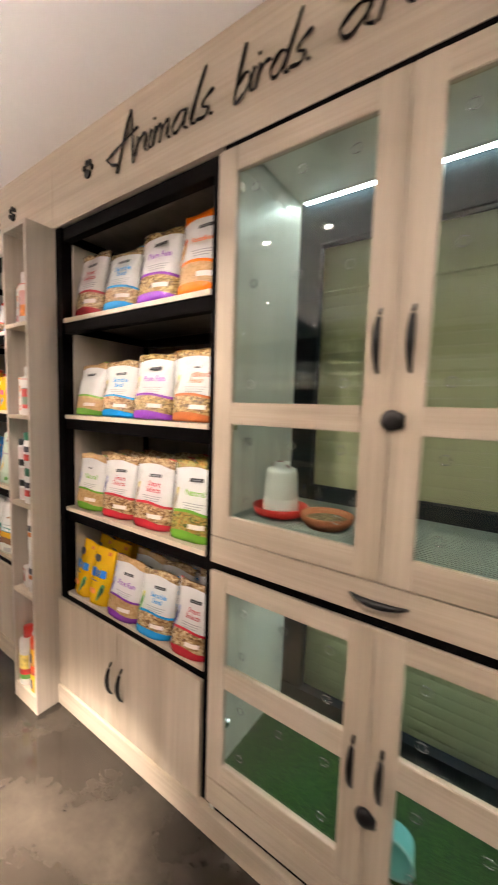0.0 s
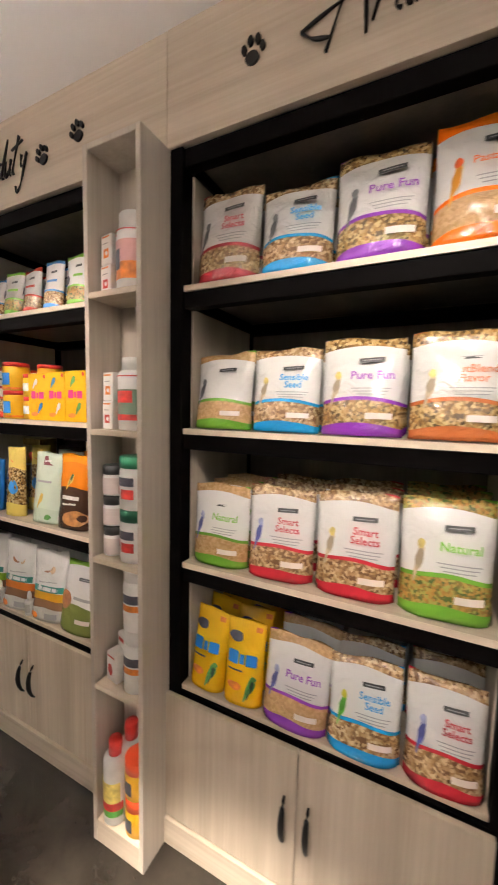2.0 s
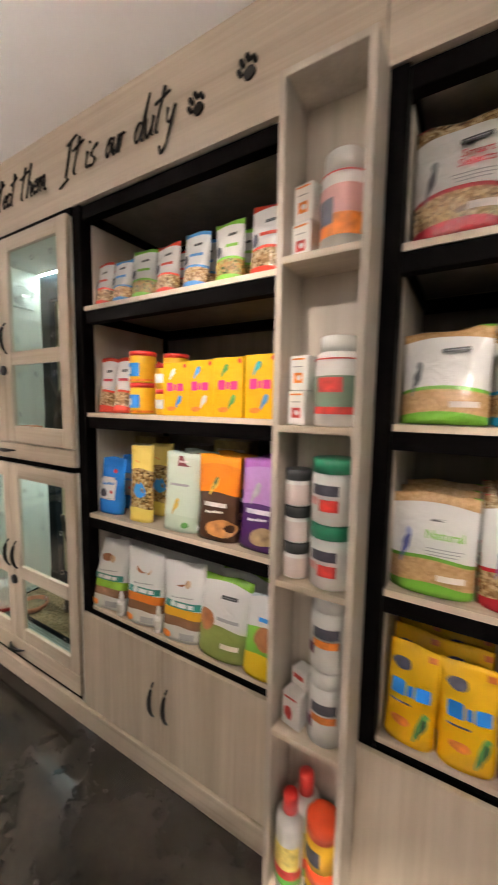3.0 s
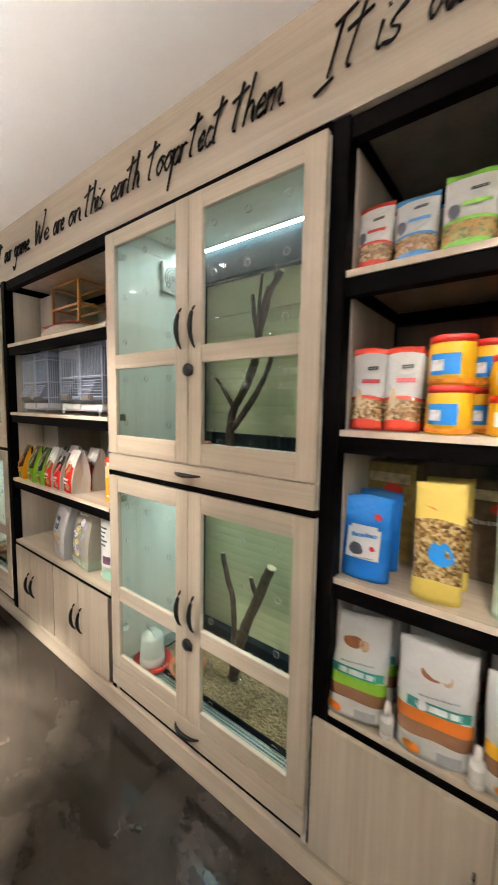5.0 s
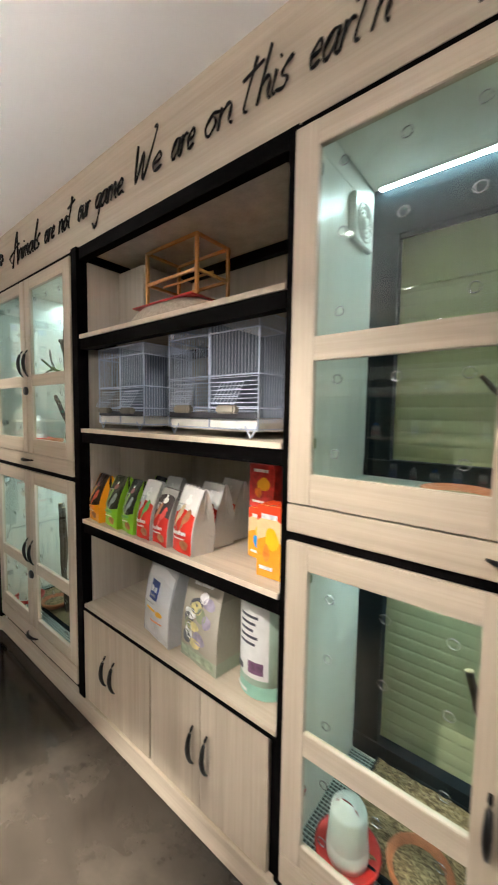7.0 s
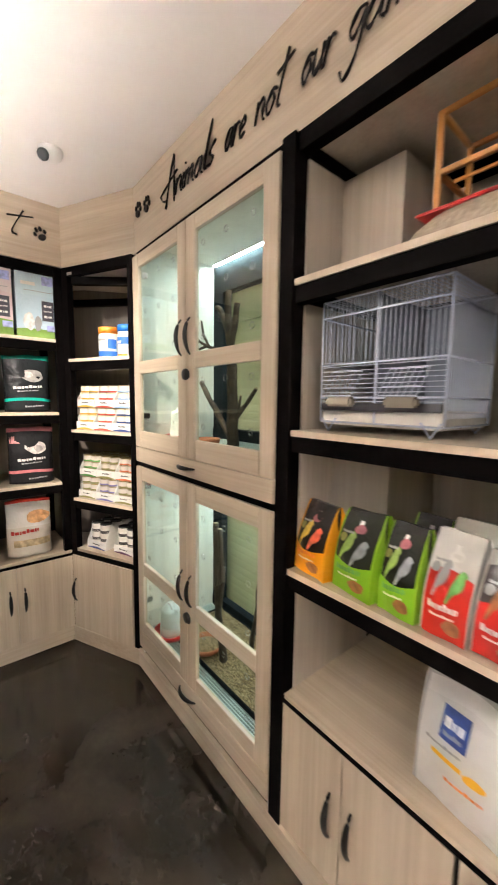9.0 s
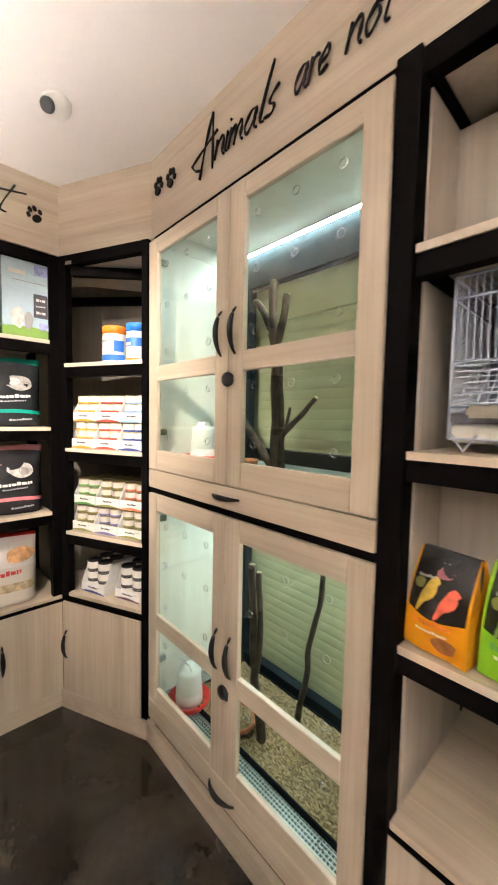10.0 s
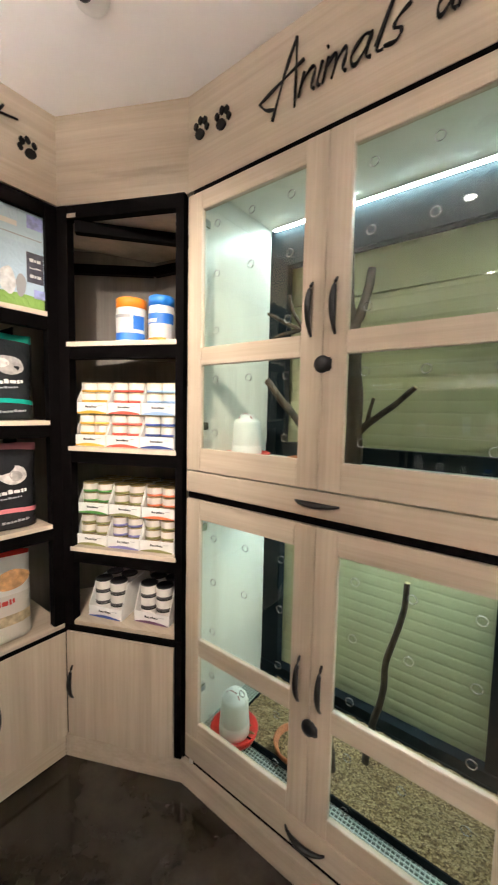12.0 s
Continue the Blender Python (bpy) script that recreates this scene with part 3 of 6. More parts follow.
def cage_cabinet(x0, width, s, label, led):
    """A two-tier glazed aviary cabinet. s: heights of its door edges and panes."""
    cab = thing("aviary_cabinet", (x0, 0, 0), label, "cabinet", "aviary cabinets")
    w, mid = width, width / 2
    for a, b in ((0.002, 0.02), (w - 0.02, w - 0.002)):
        part("side_panel", boxed(a, b, CARC, BACK, 0.10, 2.30), PALE, cab, "pale laminate lining")
        part("side_panel", boxed(a, b, 0.962, BACK, 2.3005, 2.372, bevel=0), PALE, cab)
    part("top_panel", boxed(0.02, w - 0.02, 0.962, BACK, 2.372, 2.39), PALE, cab)
    part("upper_floor", boxed(0.02, w - 0.02, CARC, BACK, s["floor"] - 0.016, s["floor"]), PALE, cab)
    part("upper_base", boxed(0.02, w - 0.02, CARC, BACK, s["lo_top"] - 0.02, s["lo_top"] - 0.002), PALE, cab)
    part("lower_floor", boxed(0.02, w - 0.02, CARC, BACK, 0.218, 0.236), PALE, cab)
    part("cross_bar", boxed(0.0, w, CARC - 0.012, CARC + 0.02, s["lo_top"] + 0.002, s["dr_bot"] - 0.002), BLACK, cab, "black steel bar")
    part("cross_bar", boxed(0.0, w, 0.930, 0.96, 2.306, 2.336), BLACK, cab)
    part("cross_bar", boxed(0.0, w, 0.932, 0.96, 0.10, 0.149), BLACK, cab)
    for zz0, zz1 in ((s["floor"], 2.372), (0.236, s["lo_top"] - 0.02)):
        top = 0.17 if zz1 > 1.6 else 0.06
        part("window_frame", boxed(0.02, w - 0.02, 1.405, BACK, zz1 - top, zz1), STEEL, cab, "dark grey window frame bar")
        part("window_frame", boxed(0.02, w - 0.02, 1.40, BACK, zz0, zz0 + 0.07), STEEL, cab)
        part("window_frame", boxed(0.02, 0.115, 1.405, BACK, zz0 + 0.07, zz1 - top), STEEL, cab)
        part("window_frame", boxed(w - 0.115, w - 0.02, 1.405, BACK, zz0 + 0.07, zz1 - top), STEEL, cab)
        part("window_bead", boxed(0.115, w - 0.115, 1.418, 1.43, zz1 - top - 0.014, zz1 - top), STEEL, cab)
        rail = part("light_rail", boxed(0.045, w - 0.045, 1.376, 1.404, zz1 - 0.012, zz1 - 0.001, bevel=0.001), CHROME, cab, "slim aluminium light rail")
        part("light_strip", boxed(0.05, w - 0.05, 1.379, 1.400, zz1 - 0.0135, zz1 - 0.0122, bevel=0), led, rail, "glowing cool white light strip")
    # roller shutter behind
    slat = bmesh.new()
    prof = [(0.0, 0.0), (-0.001, 0.008), (-0.0014, 0.022), (-0.001, 0.037), (0.0, 0.0458), (0.006, 0.022)]
    ends = [[slat.verts.new((x, y, z)) for y, z in prof] for x in (0.0, w)]
    for i in range(len(prof)):
        slat.faces.new((ends[0][i], ends[0][(i + 1) % len(prof)], ends[1][(i + 1) % len(prof)], ends[1][i]))
    slat.faces.new(ends[0])
    slat.faces.new(ends[1])
    me = finish("slat", slat, SHUTTER)
    z = 0.25
    while z < 2.02:
        ob = new("slat", me)
        ob.parent, ob.location = cab, (0, 1.492, z)
        z += 0.0465
    part("shutter_box", boxed(0, w, 1.472, 1.56, 2.035, 2.30), SHUTTER, cab, "pale green shutter box")
    # doors
    for a, b, left in ((0.0, mid, True), (mid, w, False)):
        for z0, z1, panes, hz in ((s["up_bot"], 2.303, s["up"], s["up_h"]), (0.25, s["lo_top"], s["lo"], s["lo_h"])):
            door = glazed_door(cab, a, b, z0, z1, panes, left)
            part("handle", bow_handle(bmesh.new()), HANDLE, door, "black bowed pull handle", True, (mid + (-0.037 if left else 0.037), 0, hz))
    for hz in (s["lock1"], s["lock2"]):
        lock = lathe(bmesh.new(), [(0.024, 0.0), (0.025, -0.006), (0.022, -0.013), (0.010, -0.015)], 18, axis="y")
        box(lock, -0.018, 0.030, -0.012, 0, -0.020, 0.018, 0.005)
        part("child_lock", lock, HANDLE, cab, "black plastic safety catch", True, (mid + 0.003, FRONT, hz))
    for z0, z1 in ((s["dr_bot"], s["up_bot"] - 0.004), (0.15, 0.246)):
        dr = part("drawer", boxed(0.001, w - 0.001, 0, 0.02, z0, z1, bevel=0.002), OAK_H, cab, "pale oak drawer front", at=(0, FRONT, 0))
        part("handle", bow_handle(bmesh.new(), 0.14, True), HANDLE, dr, "black bowed pull handle", True, (mid, 0, (z0 + z1) / 2 + 0.004))
    # door hinges seen through the glass
    for hz in (2.2, 1.47, 1.08, 0.42):
        for hx in (0.03, w - 0.055):
            part("hinge", boxed(hx, hx + 0.025, CARC + 0.002, CARC + 0.04, hz, hz + 0.03, bevel=0.003), CHROME, cab)
    return cab


TALL = dict(floor=1.335, up_bot=1.32, up=[(1.768, 2.240), (1.405, 1.705)], up_h=1.835, lock1=1.680, dr_bot=1.238, lo_top=1.210,
            lo=[(0.668, 1.138), (0.32, 0.60)], lo_h=0.725, lock2=0.585)
LOW = dict(floor=1.155, up_bot=1.122, up=[(1.558, 2.234), (1.195, 1.491)], up_h=1.71, lock1=1.525, dr_bot=1.03, lo_top=1.0,
           lo=[(0.685, 0.94), (0.325, 0.605)], lo_h=0.62, lock2=0.485)
C1, C2, C3, CW = -0.785, -4.15, -6.505, 1.095
cage_cabinet(C1, CW, LOW, "tall pale oak glass-fronted bird cabinet with green turf inside", LEDS[0])
cage_cabinet(C2, CW, TALL, "tall pale oak glass-fronted bird cabinet with lit branches", LEDS[1])
cage_cabinet(C3, CW, TALL, "tall pale oak glass-fronted bird cabinet beside the corner shelves", LEDS[2])

# inside the bird cabinets
def turf_mat(x0, x1, z):
    t = thing("turf_mat", ((x0 + x1) / 2, 1.18, z), "bright green artificial turf mat on the cage floor", "turf mat")
    bm = bmesh.new()
    random.seed(4)
    box(bm, x0 - t.location.x, x1 - t.location.x, -0.235, 0.21, 0.001, 0.012)
    part("pile", bm, TURF, t)


def bedding_tray(x0, x1, y0, y1, z):
    t = thing("bedding_tray", ((x0 + x1) / 2, (y0 + y1) / 2, z), "shallow tray filled with brown chopped bedding", "tray")
    hw, hd = (x1 - x0) / 2, (y1 - y0) / 2
    bm = bmesh.new()
    nx, ny = 46, 30
    random.seed(5)
    vs = [[bm.verts.new((-hw + 2 * hw * i / nx, -hd + 2 * hd * j / ny, 0.022 + random.uniform(-0.004, 0.005))) for j in range(ny + 1)] for i in range(nx + 1)]
    for i in range(nx):
        for j in range(ny):
            bm.faces.new((vs[i][j], vs[i + 1][j], vs[i + 1][j + 1], vs[i][j + 1]))
    part("bedding", bm, BEDDING, t, smooth=False)
    for d in ((-hw - 0.006, -hw, -hd, hd), (hw, hw + 0.006, -hd, hd), (-hw - 0.006, hw + 0.006, -hd - 0.006, -hd), (-hw - 0.006, hw + 0.006, hd, hd + 0.006)):
        part("rim", boxed(*d, 0, 0.03), STEEL, t)


PAN = plain("dark_green_pan", (0.045, 0.062, 0.056), 0.4)


def wire_floor(x0, x1, y0, y1, z, step=0.0135):
    t = thing("wire_grid", ((x0 + x1) / 2, (y0 + y1) / 2, z), "pale wire grid on the cage floor", "grid")
    hw, hd = (x1 - x0) / 2, (y1 - y0) / 2
    bm = bmesh.new()
    x = -hw
    while x <= hw:
        box(bm, x - 0.0012, x + 0.0012, -hd, hd, 0.004, 0.0064)
        x += step
    y = -hd
    while y <= hd:
        box(bm, -hw, hw, y - 0.0015, y + 0.0015, 0.0066, 0.0094)
        y += step
    part("pan", boxed(-hw, hw, -hd, hd, 0.0005, 0.003, bevel=0), PAN, t, "dark tray under the grid")
    tagged(part("wires", bm, WIRE, t), kind="stuff")


turf_mat(C1 + 0.022, C1 + CW - 0.022, 0.236)
teal = thing("plastic_nest_basket", (-0.178, 1.03, 0.2485), "round teal plastic basket lying open on green turf", "basket")
tb = lathe(bmesh.new(), [(0.028, 0.046), (0.048, 0.030), (0.057, -0.028), (0.060, -0.036), (0.052, -0.037), (0.044, 0.018), (0.010, 0.028)], 24, axis="y", z=0.060)
part("basket", tb, TEAL, teal, smooth=True)
part("rim", tube(bmesh.new(), [(0.057 * math.cos(a), -0.037, 0.060 + 0.057 * math.sin(a)) for a in (2 * math.pi * i / 24 for i in range(25))], 0.004, 6), plain("pale_teal_rim", (0.36, 0.66, 0.68), 0.35), teal, smooth=True)
# Drinker added for a white shape that is mostly a reflection in the pane.
waterer((-6.385, 1.12, 1.3455))
wire_floor(C1 + 0.024, C1 + CW - 0.024, 0.95, 1.38, 1.166)
waterer((-0.635, 1.10, 1.1757))
clay_bowl((-0.455, 1.08, 1.1757), 0.085)
for cx in (C2, C3):
    bedding_tray(cx + 0.13, cx + CW - 0.03, 1.035, 1.39, 0.237)
    wire_floor(cx + 0.024, cx + CW - 0.024, 0.934, 1.026, 0.237)
    wire_floor(cx + 0.024, cx + 0.12, 1.03, 1.39, 0.237)
    wire_floor(cx + 0.024, cx + CW - 0.024, 0.945, 1.39, 1.336)
waterer((-3.985, 1.025, 0.2465))
waterer((-6.345, 1.025, 0.2465))
clay_bowl((-3.80, 1.09, 0.262), 0.09)
clay_bowl((-6.10, 1.10, 0.262), 0.09)
clay_bowl((-3.76, 1.08, 1.3455), 0.085)
clay_bowl((-6.10, 1.10, 1.3455), 0.07)
branch(None, (-3.64, 1.2, 1.3455), [([(0, 0, 0), (0.0, 0, 0.10), (0.02, 0, 0.19), (0.10, 0.02, 0.34), (0.14, 0.02, 0.53), (0.18, 0.0, 0.64), (0.27, -0.02, 0.73)], 0.021, 0.012),
                                   ([(0.02, 0, 0.19), (-0.04, 0.01, 0.26), (-0.10, 0.01, 0.33)], 0.011, 0.006),
                                   ([(0.13, 0.02, 0.50), (0.10, 0.03, 0.60), (0.09, 0.03, 0.68)], 0.013, 0.008),
                                   ([(0.15, 0.02, 0.55), (0.17, 0.03, 0.63), (0.17, 0.03, 0.70)], 0.013, 0.009),
                                   ([(0.01, 0.0, 0.10), (0.09, 0.03, 0.22), (0.17, 0.04, 0.36), (0.20, 0.04, 0.50)], 0.016, 0.009),
                                   ([(0.14, 0.02, 0.53), (0.125, 0.03, 0.63), (0.14, 0.03, 0.76)], 0.010, 0.006), ([(0.18, 0.0, 0.62), (0.215, 0.01, 0.70), (0.22, 0.01, 0.77)], 0.009, 0.006),
                                   ([(0.06, 0.0, 0.26), (0.06, 0.04, 0.33), (0.09, 0.05, 0.42)], 0.013, 0.008)])
branch(None, (-3.60, 1.2, 0.261), [([(0, 0, 0), (0.02, 0, 0.14), (0.09, 0, 0.34), (0.20, 0.0, 0.60)], 0.026, 0.022),
                                   ([(0.13, 0, 0.44), (0.11, -0.01, 0.50), (0.10, -0.01, 0.53)], 0.013, 0.009)])
branch(None, (-3.66, 1.26, 0.261), [([(0, 0, 0), (0.01, 0, 0.15), (0.0, 0, 0.34), (-0.04, 0, 0.45), (-0.07, 0.0, 0.56)], 0.015, 0.012)])
branch(None, (-5.95, 1.15, 1.3455), [([(0, 0, 0), (0.0, 0, 0.15), (-0.01, 0, 0.37), (-0.02, 0, 0.47), (-0.04, 0, 0.60), (-0.04, 0, 0.73)], 0.030, 0.014),
                                    ([(-0.02, 0, 0.46), (-0.06, 0.01, 0.56), (-0.13, 0.02, 0.66), (-0.16, 0.02, 0.68)], 0.018, 0.012),
                                    ([(-0.02, 0, 0.47), (0.02, -0.01, 0.56), (0.04, -0.01, 0.66)], 0.017, 0.013),
                                    ([(0.0, 0, 0.12), (0.05, 0, 0.17), (0.12, -0.01, 0.22), (0.19, -0.02, 0.28)], 0.013, 0.008),
                                    ([(-0.02, 0, 0.44), (-0.12, 0.02, 0.47), (-0.22, 0.0, 0.50), (-0.35, -0.02, 0.57)], 0.012, 0.006), ([(-0.22, 0.0, 0.50), (-0.30, 0.0, 0.49), (-0.37, 0.0, 0.47)], 0.008, 0.005),
                                    ([(-0.20, 0.0, 0.495), (-0.25, 0.0, 0.56), (-0.27, 0.0, 0.63)], 0.008, 0.005), ([(-0.15, 0.01, 0.48), (-0.23, 0.0, 0.44), (-0.29, 0.0, 0.43)], 0.007, 0.004),
                                    ([(0.04, 0, 0.16), (0.05, 0, 0.21), (0.06, 0, 0.25)], 0.008, 0.005)])
branch(None, (-5.97, 1.12, 0.261), [([(0, 0, 0), (-0.02, 0, 0.12), (-0.05, 0, 0.25), (-0.06, 0, 0.45), (-0.075, 0, 0.70)], 0.020, 0.014),
                                    ([(-0.045, 0, 0.24), (-0.03, 0.01, 0.40), (-0.035, 0.0, 0.68)], 0.013, 0.012)])
branch(None, (-5.88, 1.22, 0.261), [([(0, 0, 0), (0.02, 0, 0.16), (0.05, 0, 0.30), (0.055, 0, 0.42), (0.10, 0, 0.60), (0.11, 0, 0.72)], 0.013, 0.010)])
branch(None, (-6.30, 1.25, 1.3455), [([(0.22, 0, 0.01), (0.12, 0, 0.12), (0.0, 0, 0.24), (-0.08, 0, 0.33)], 0.017, 0.014)])

fan = thing("wall_fan", (C2 + 0.021, 1.275, 2.205), "square white extractor fan on the cabinet side", "fan")
part("frame", boxed(0, 0.022, -0.075, 0.075, -0.075, 0.075, bevel=0.004), WHITE, fan)
for r in (0.018, 0.032, 0.046, 0.060):
    bm = bmesh.new()
    tube(bm, [(0.024, r * math.cos(a), r * math.sin(a)) for a in (2 * math.pi * i / 24 for i in range(25))], 0.0035, 6)
    part("grille_ring", bm, TRAY, fan, smooth=True)
part("hub", lathe(bmesh.new(), [(0.014, 0.022), (0.013, 0.03), (0.004, 0.031)], 14, axis="x"), WHITE, fan, smooth=True)

# ---- open shelving ----
SH, DOOR_Y = 0.95, 0.92
LEVELS = (1.93, 1.483, 1.035)


def shelving(x0, x1, doors, label, back, left_post=0.055, front=SH, right_post=0.055):
    """A black steel frame with laminate shelves over low cupboards. doors: list of (start, split, end)."""
    u = thing("shelving_unit", (x0, 0, 0), label, "shelving", "open shelving units")
    w, d = x1 - x0, BACK - front
    for a, b, proud in ((0.0, left_post, 0.013), (w - right_post, w, 0.001)):
        for y, deep in ((front - proud, 0.04 + proud), (BACK - 0.04, 0.04)):
            part("upright", boxed(a, b, y, y + deep, 0.10, 2.335), BLACK, u, "black steel tube upright")
    for a, b in ((left_post - 0.012, left_post + 0.004), (w - right_post - 0.004, w - right_post + 0.012)):
        part("side_panel", boxed(a, b, front + 0.042, BACK - 0.042, 0.58, 2.33), GREIGE, u, "greige laminate side lining")
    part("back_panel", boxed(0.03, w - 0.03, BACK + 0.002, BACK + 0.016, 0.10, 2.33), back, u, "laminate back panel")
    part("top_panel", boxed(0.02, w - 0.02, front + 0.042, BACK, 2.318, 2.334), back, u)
    part("top_beam", boxed(left_post, w - right_post, front, front + 0.04, 2.28, 2.335), BLACK, u)
    for z in LEVELS + (2.338,):
        for a in (0.012, w - 0.042):
            part("side_beam", boxed(a + (0.02 if a < 0.1 else -0.02), a + (0.055 if a < 0.1 else 0.01), front + 0.04, BACK - 0.04, z - 0.062, z - 0.022), BLACK, u)
        part("back_beam", boxed(left_post, w - right_post, BACK - 0.036, BACK, z - 0.066, z - 0.022), BLACK, u)
    for z in LEVELS:
        board = part("shelf", boxed(left_post + 0.002, w - right_post - 0.002, front - 0.002, BACK - 0.002, z - 0.018, z), OAK_H, u, "pale laminate shelf board")
        part("edging", boxed(left_post + 0.002, w - right_post - 0.002, front - 0.0055, front - 0.0025, z - 0.018, z, bevel=0), EDGE, board)
        part("front_beam", boxed(left_post, w - right_post, front + 0.001, front + 0.04, z - 0.068, z - 0.0185), BLACK, u, "black steel shelf beam")
        # Sheet added under the board; in the shade tone it darkens the underside.
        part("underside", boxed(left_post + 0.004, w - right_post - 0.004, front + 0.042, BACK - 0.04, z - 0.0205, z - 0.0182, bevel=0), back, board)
    part("worktop", boxed(left_post + 0.002, w - right_post - 0.002, front - 0.004, BACK - 0.002, 0.582, 0.600), OAK_H, u, "pale laminate bottom shelf")
    part("front_beam", boxed(left_post, w - right_post, front - 0.008, front + 0.03, 0.569, 0.5815), BLACK, u)
    # Black sheet added behind the doors so that the gap below reads dark.
    part("gap_backing", boxed(0.0, w, DOOR_Y + 0.0195, DOOR_Y + 0.04, 0.0985, 0.56), BLACK, u)
    for a, m, b in doors:
        for lo, hi, hx in ((a, m, m - 0.037), (m, b, m + 0.037)):
            door = part("door", boxed(lo - x0 + 0.0012, hi - x0 - 0.0012, 0, 0.018, 0.105, 0.566, bevel=0.0015), OAK_V, u, "plain pale oak cupboard door", at=(0, DOOR_Y, 0))
            part("handle", bow_handle(bmesh.new()), HANDLE, door, "black bowed pull handle", True, (hx - x0, 0, 0.34))
    return u


# The first two units get backs with shade put into the colour.
shelving(-1.80, -0.788, [(-1.795, -1.31, -0.83)], "black-framed open shelving full of bird food bags", SHADED_BACK)
shelving(-3.06, -2.025, [(-3.045, -2.555, -2.03)], "black-framed open shelving full of treats and food bags", SHADED_BACK)
shelving(-5.41, -4.152, [(-5.405, -5.115, -4.815), (-4.805, -4.51, -4.205)], "black-framed open shelving with cages and food bags", GREIGE, front=0.926, right_post=0.030)

# end wall shelving, turned to face along the room
def end_shelving():
    u = thing("shelving_unit", (P.x, 0, 0), "black-framed open shelving with cat food bags", "shelving", "open shelving units")
    y0, y1, d = -0.57, P.y, 0.50
    for y in (y0, 0.065, y1 - 0.02):
        for x in (-0.045, -d):
            part("upright", boxed(x, x + 0.04, y - 0.025, y + 0.02, 0.10, 2.335), BLACK, u)
    # Back in the shade-darkened tone, as in the corner.
    part("back_panel", boxed(-d - 0.016, -d - 0.002, y0, 1.5, 0.10, 2.33), SHADED_BACK, u)
    part("side_panel", boxed(-d, -0.05, y0 - 0.02, y0, 0.10, 2.33), GREIGE, u)
    part("top_panel", boxed(-d, -0.046, y0, y1, 2.318, 2.334), GREIGE, u)
    part("top_beam", boxed(-0.044, -0.004, y0, y1 - 0.046, 2.28, 2.335), BLACK, u)
    for z in (1.92, 1.49, 1.06):
        b = part("shelf", boxed(-d, -0.003, y0, y1 - 0.046, z - 0.018, z), OAK_Y, u, "pale laminate shelf board")
        part("edging", boxed(-0.0025, 0.0005, y0, y1 - 0.046, z - 0.018, z, bevel=0), EDGE, b)
        part("front_beam", boxed(-0.044, -0.004, y0, y1 - 0.046, z - 0.068, z - 0.0185), BLACK, u)
    part("worktop", boxed(-d, 0.001, y0, y1 - 0.004, 0.592, 0.61), OAK_Y, u)
    part("front_beam", boxed(-0.044, 0.003, y0, y1 - 0.004, 0.567, 0.5915), BLACK, u)
    for a, b, hy in ((0.378, 0.685, 0.415), (0.068, 0.376, 0.34), (-0.245, 0.064, -0.21), (-0.555, -0.247, -0.285)):
        door = part("door", boxed(-0.018, 0, a, b, 0.10, 0.575, bevel=0.0015), OAK_V, u, "plain pale oak cupboard door", at=(0.008, 0, 0))
        h = bow_handle(bmesh.new())
        bmesh.ops.rotate(h, cent=(0, 0, 0), matrix=Matrix.Rotation(radians(90), 3, "Z"), verts=h.verts[:])
        part("handle", h, HANDLE, door, "black bowed pull handle", True, (0, hy, 0.37))


end_shelving()
for z0, z1 in ((1.0355, 1.40), (1.9305, 2.27)):
    structure("wall_pier", boxed(-5.35, -5.14, 1.13, 1.445, z0, z1, bevel=0.002), GREIGE, "pale oak boxing around a pier behind the shelves", "pier")


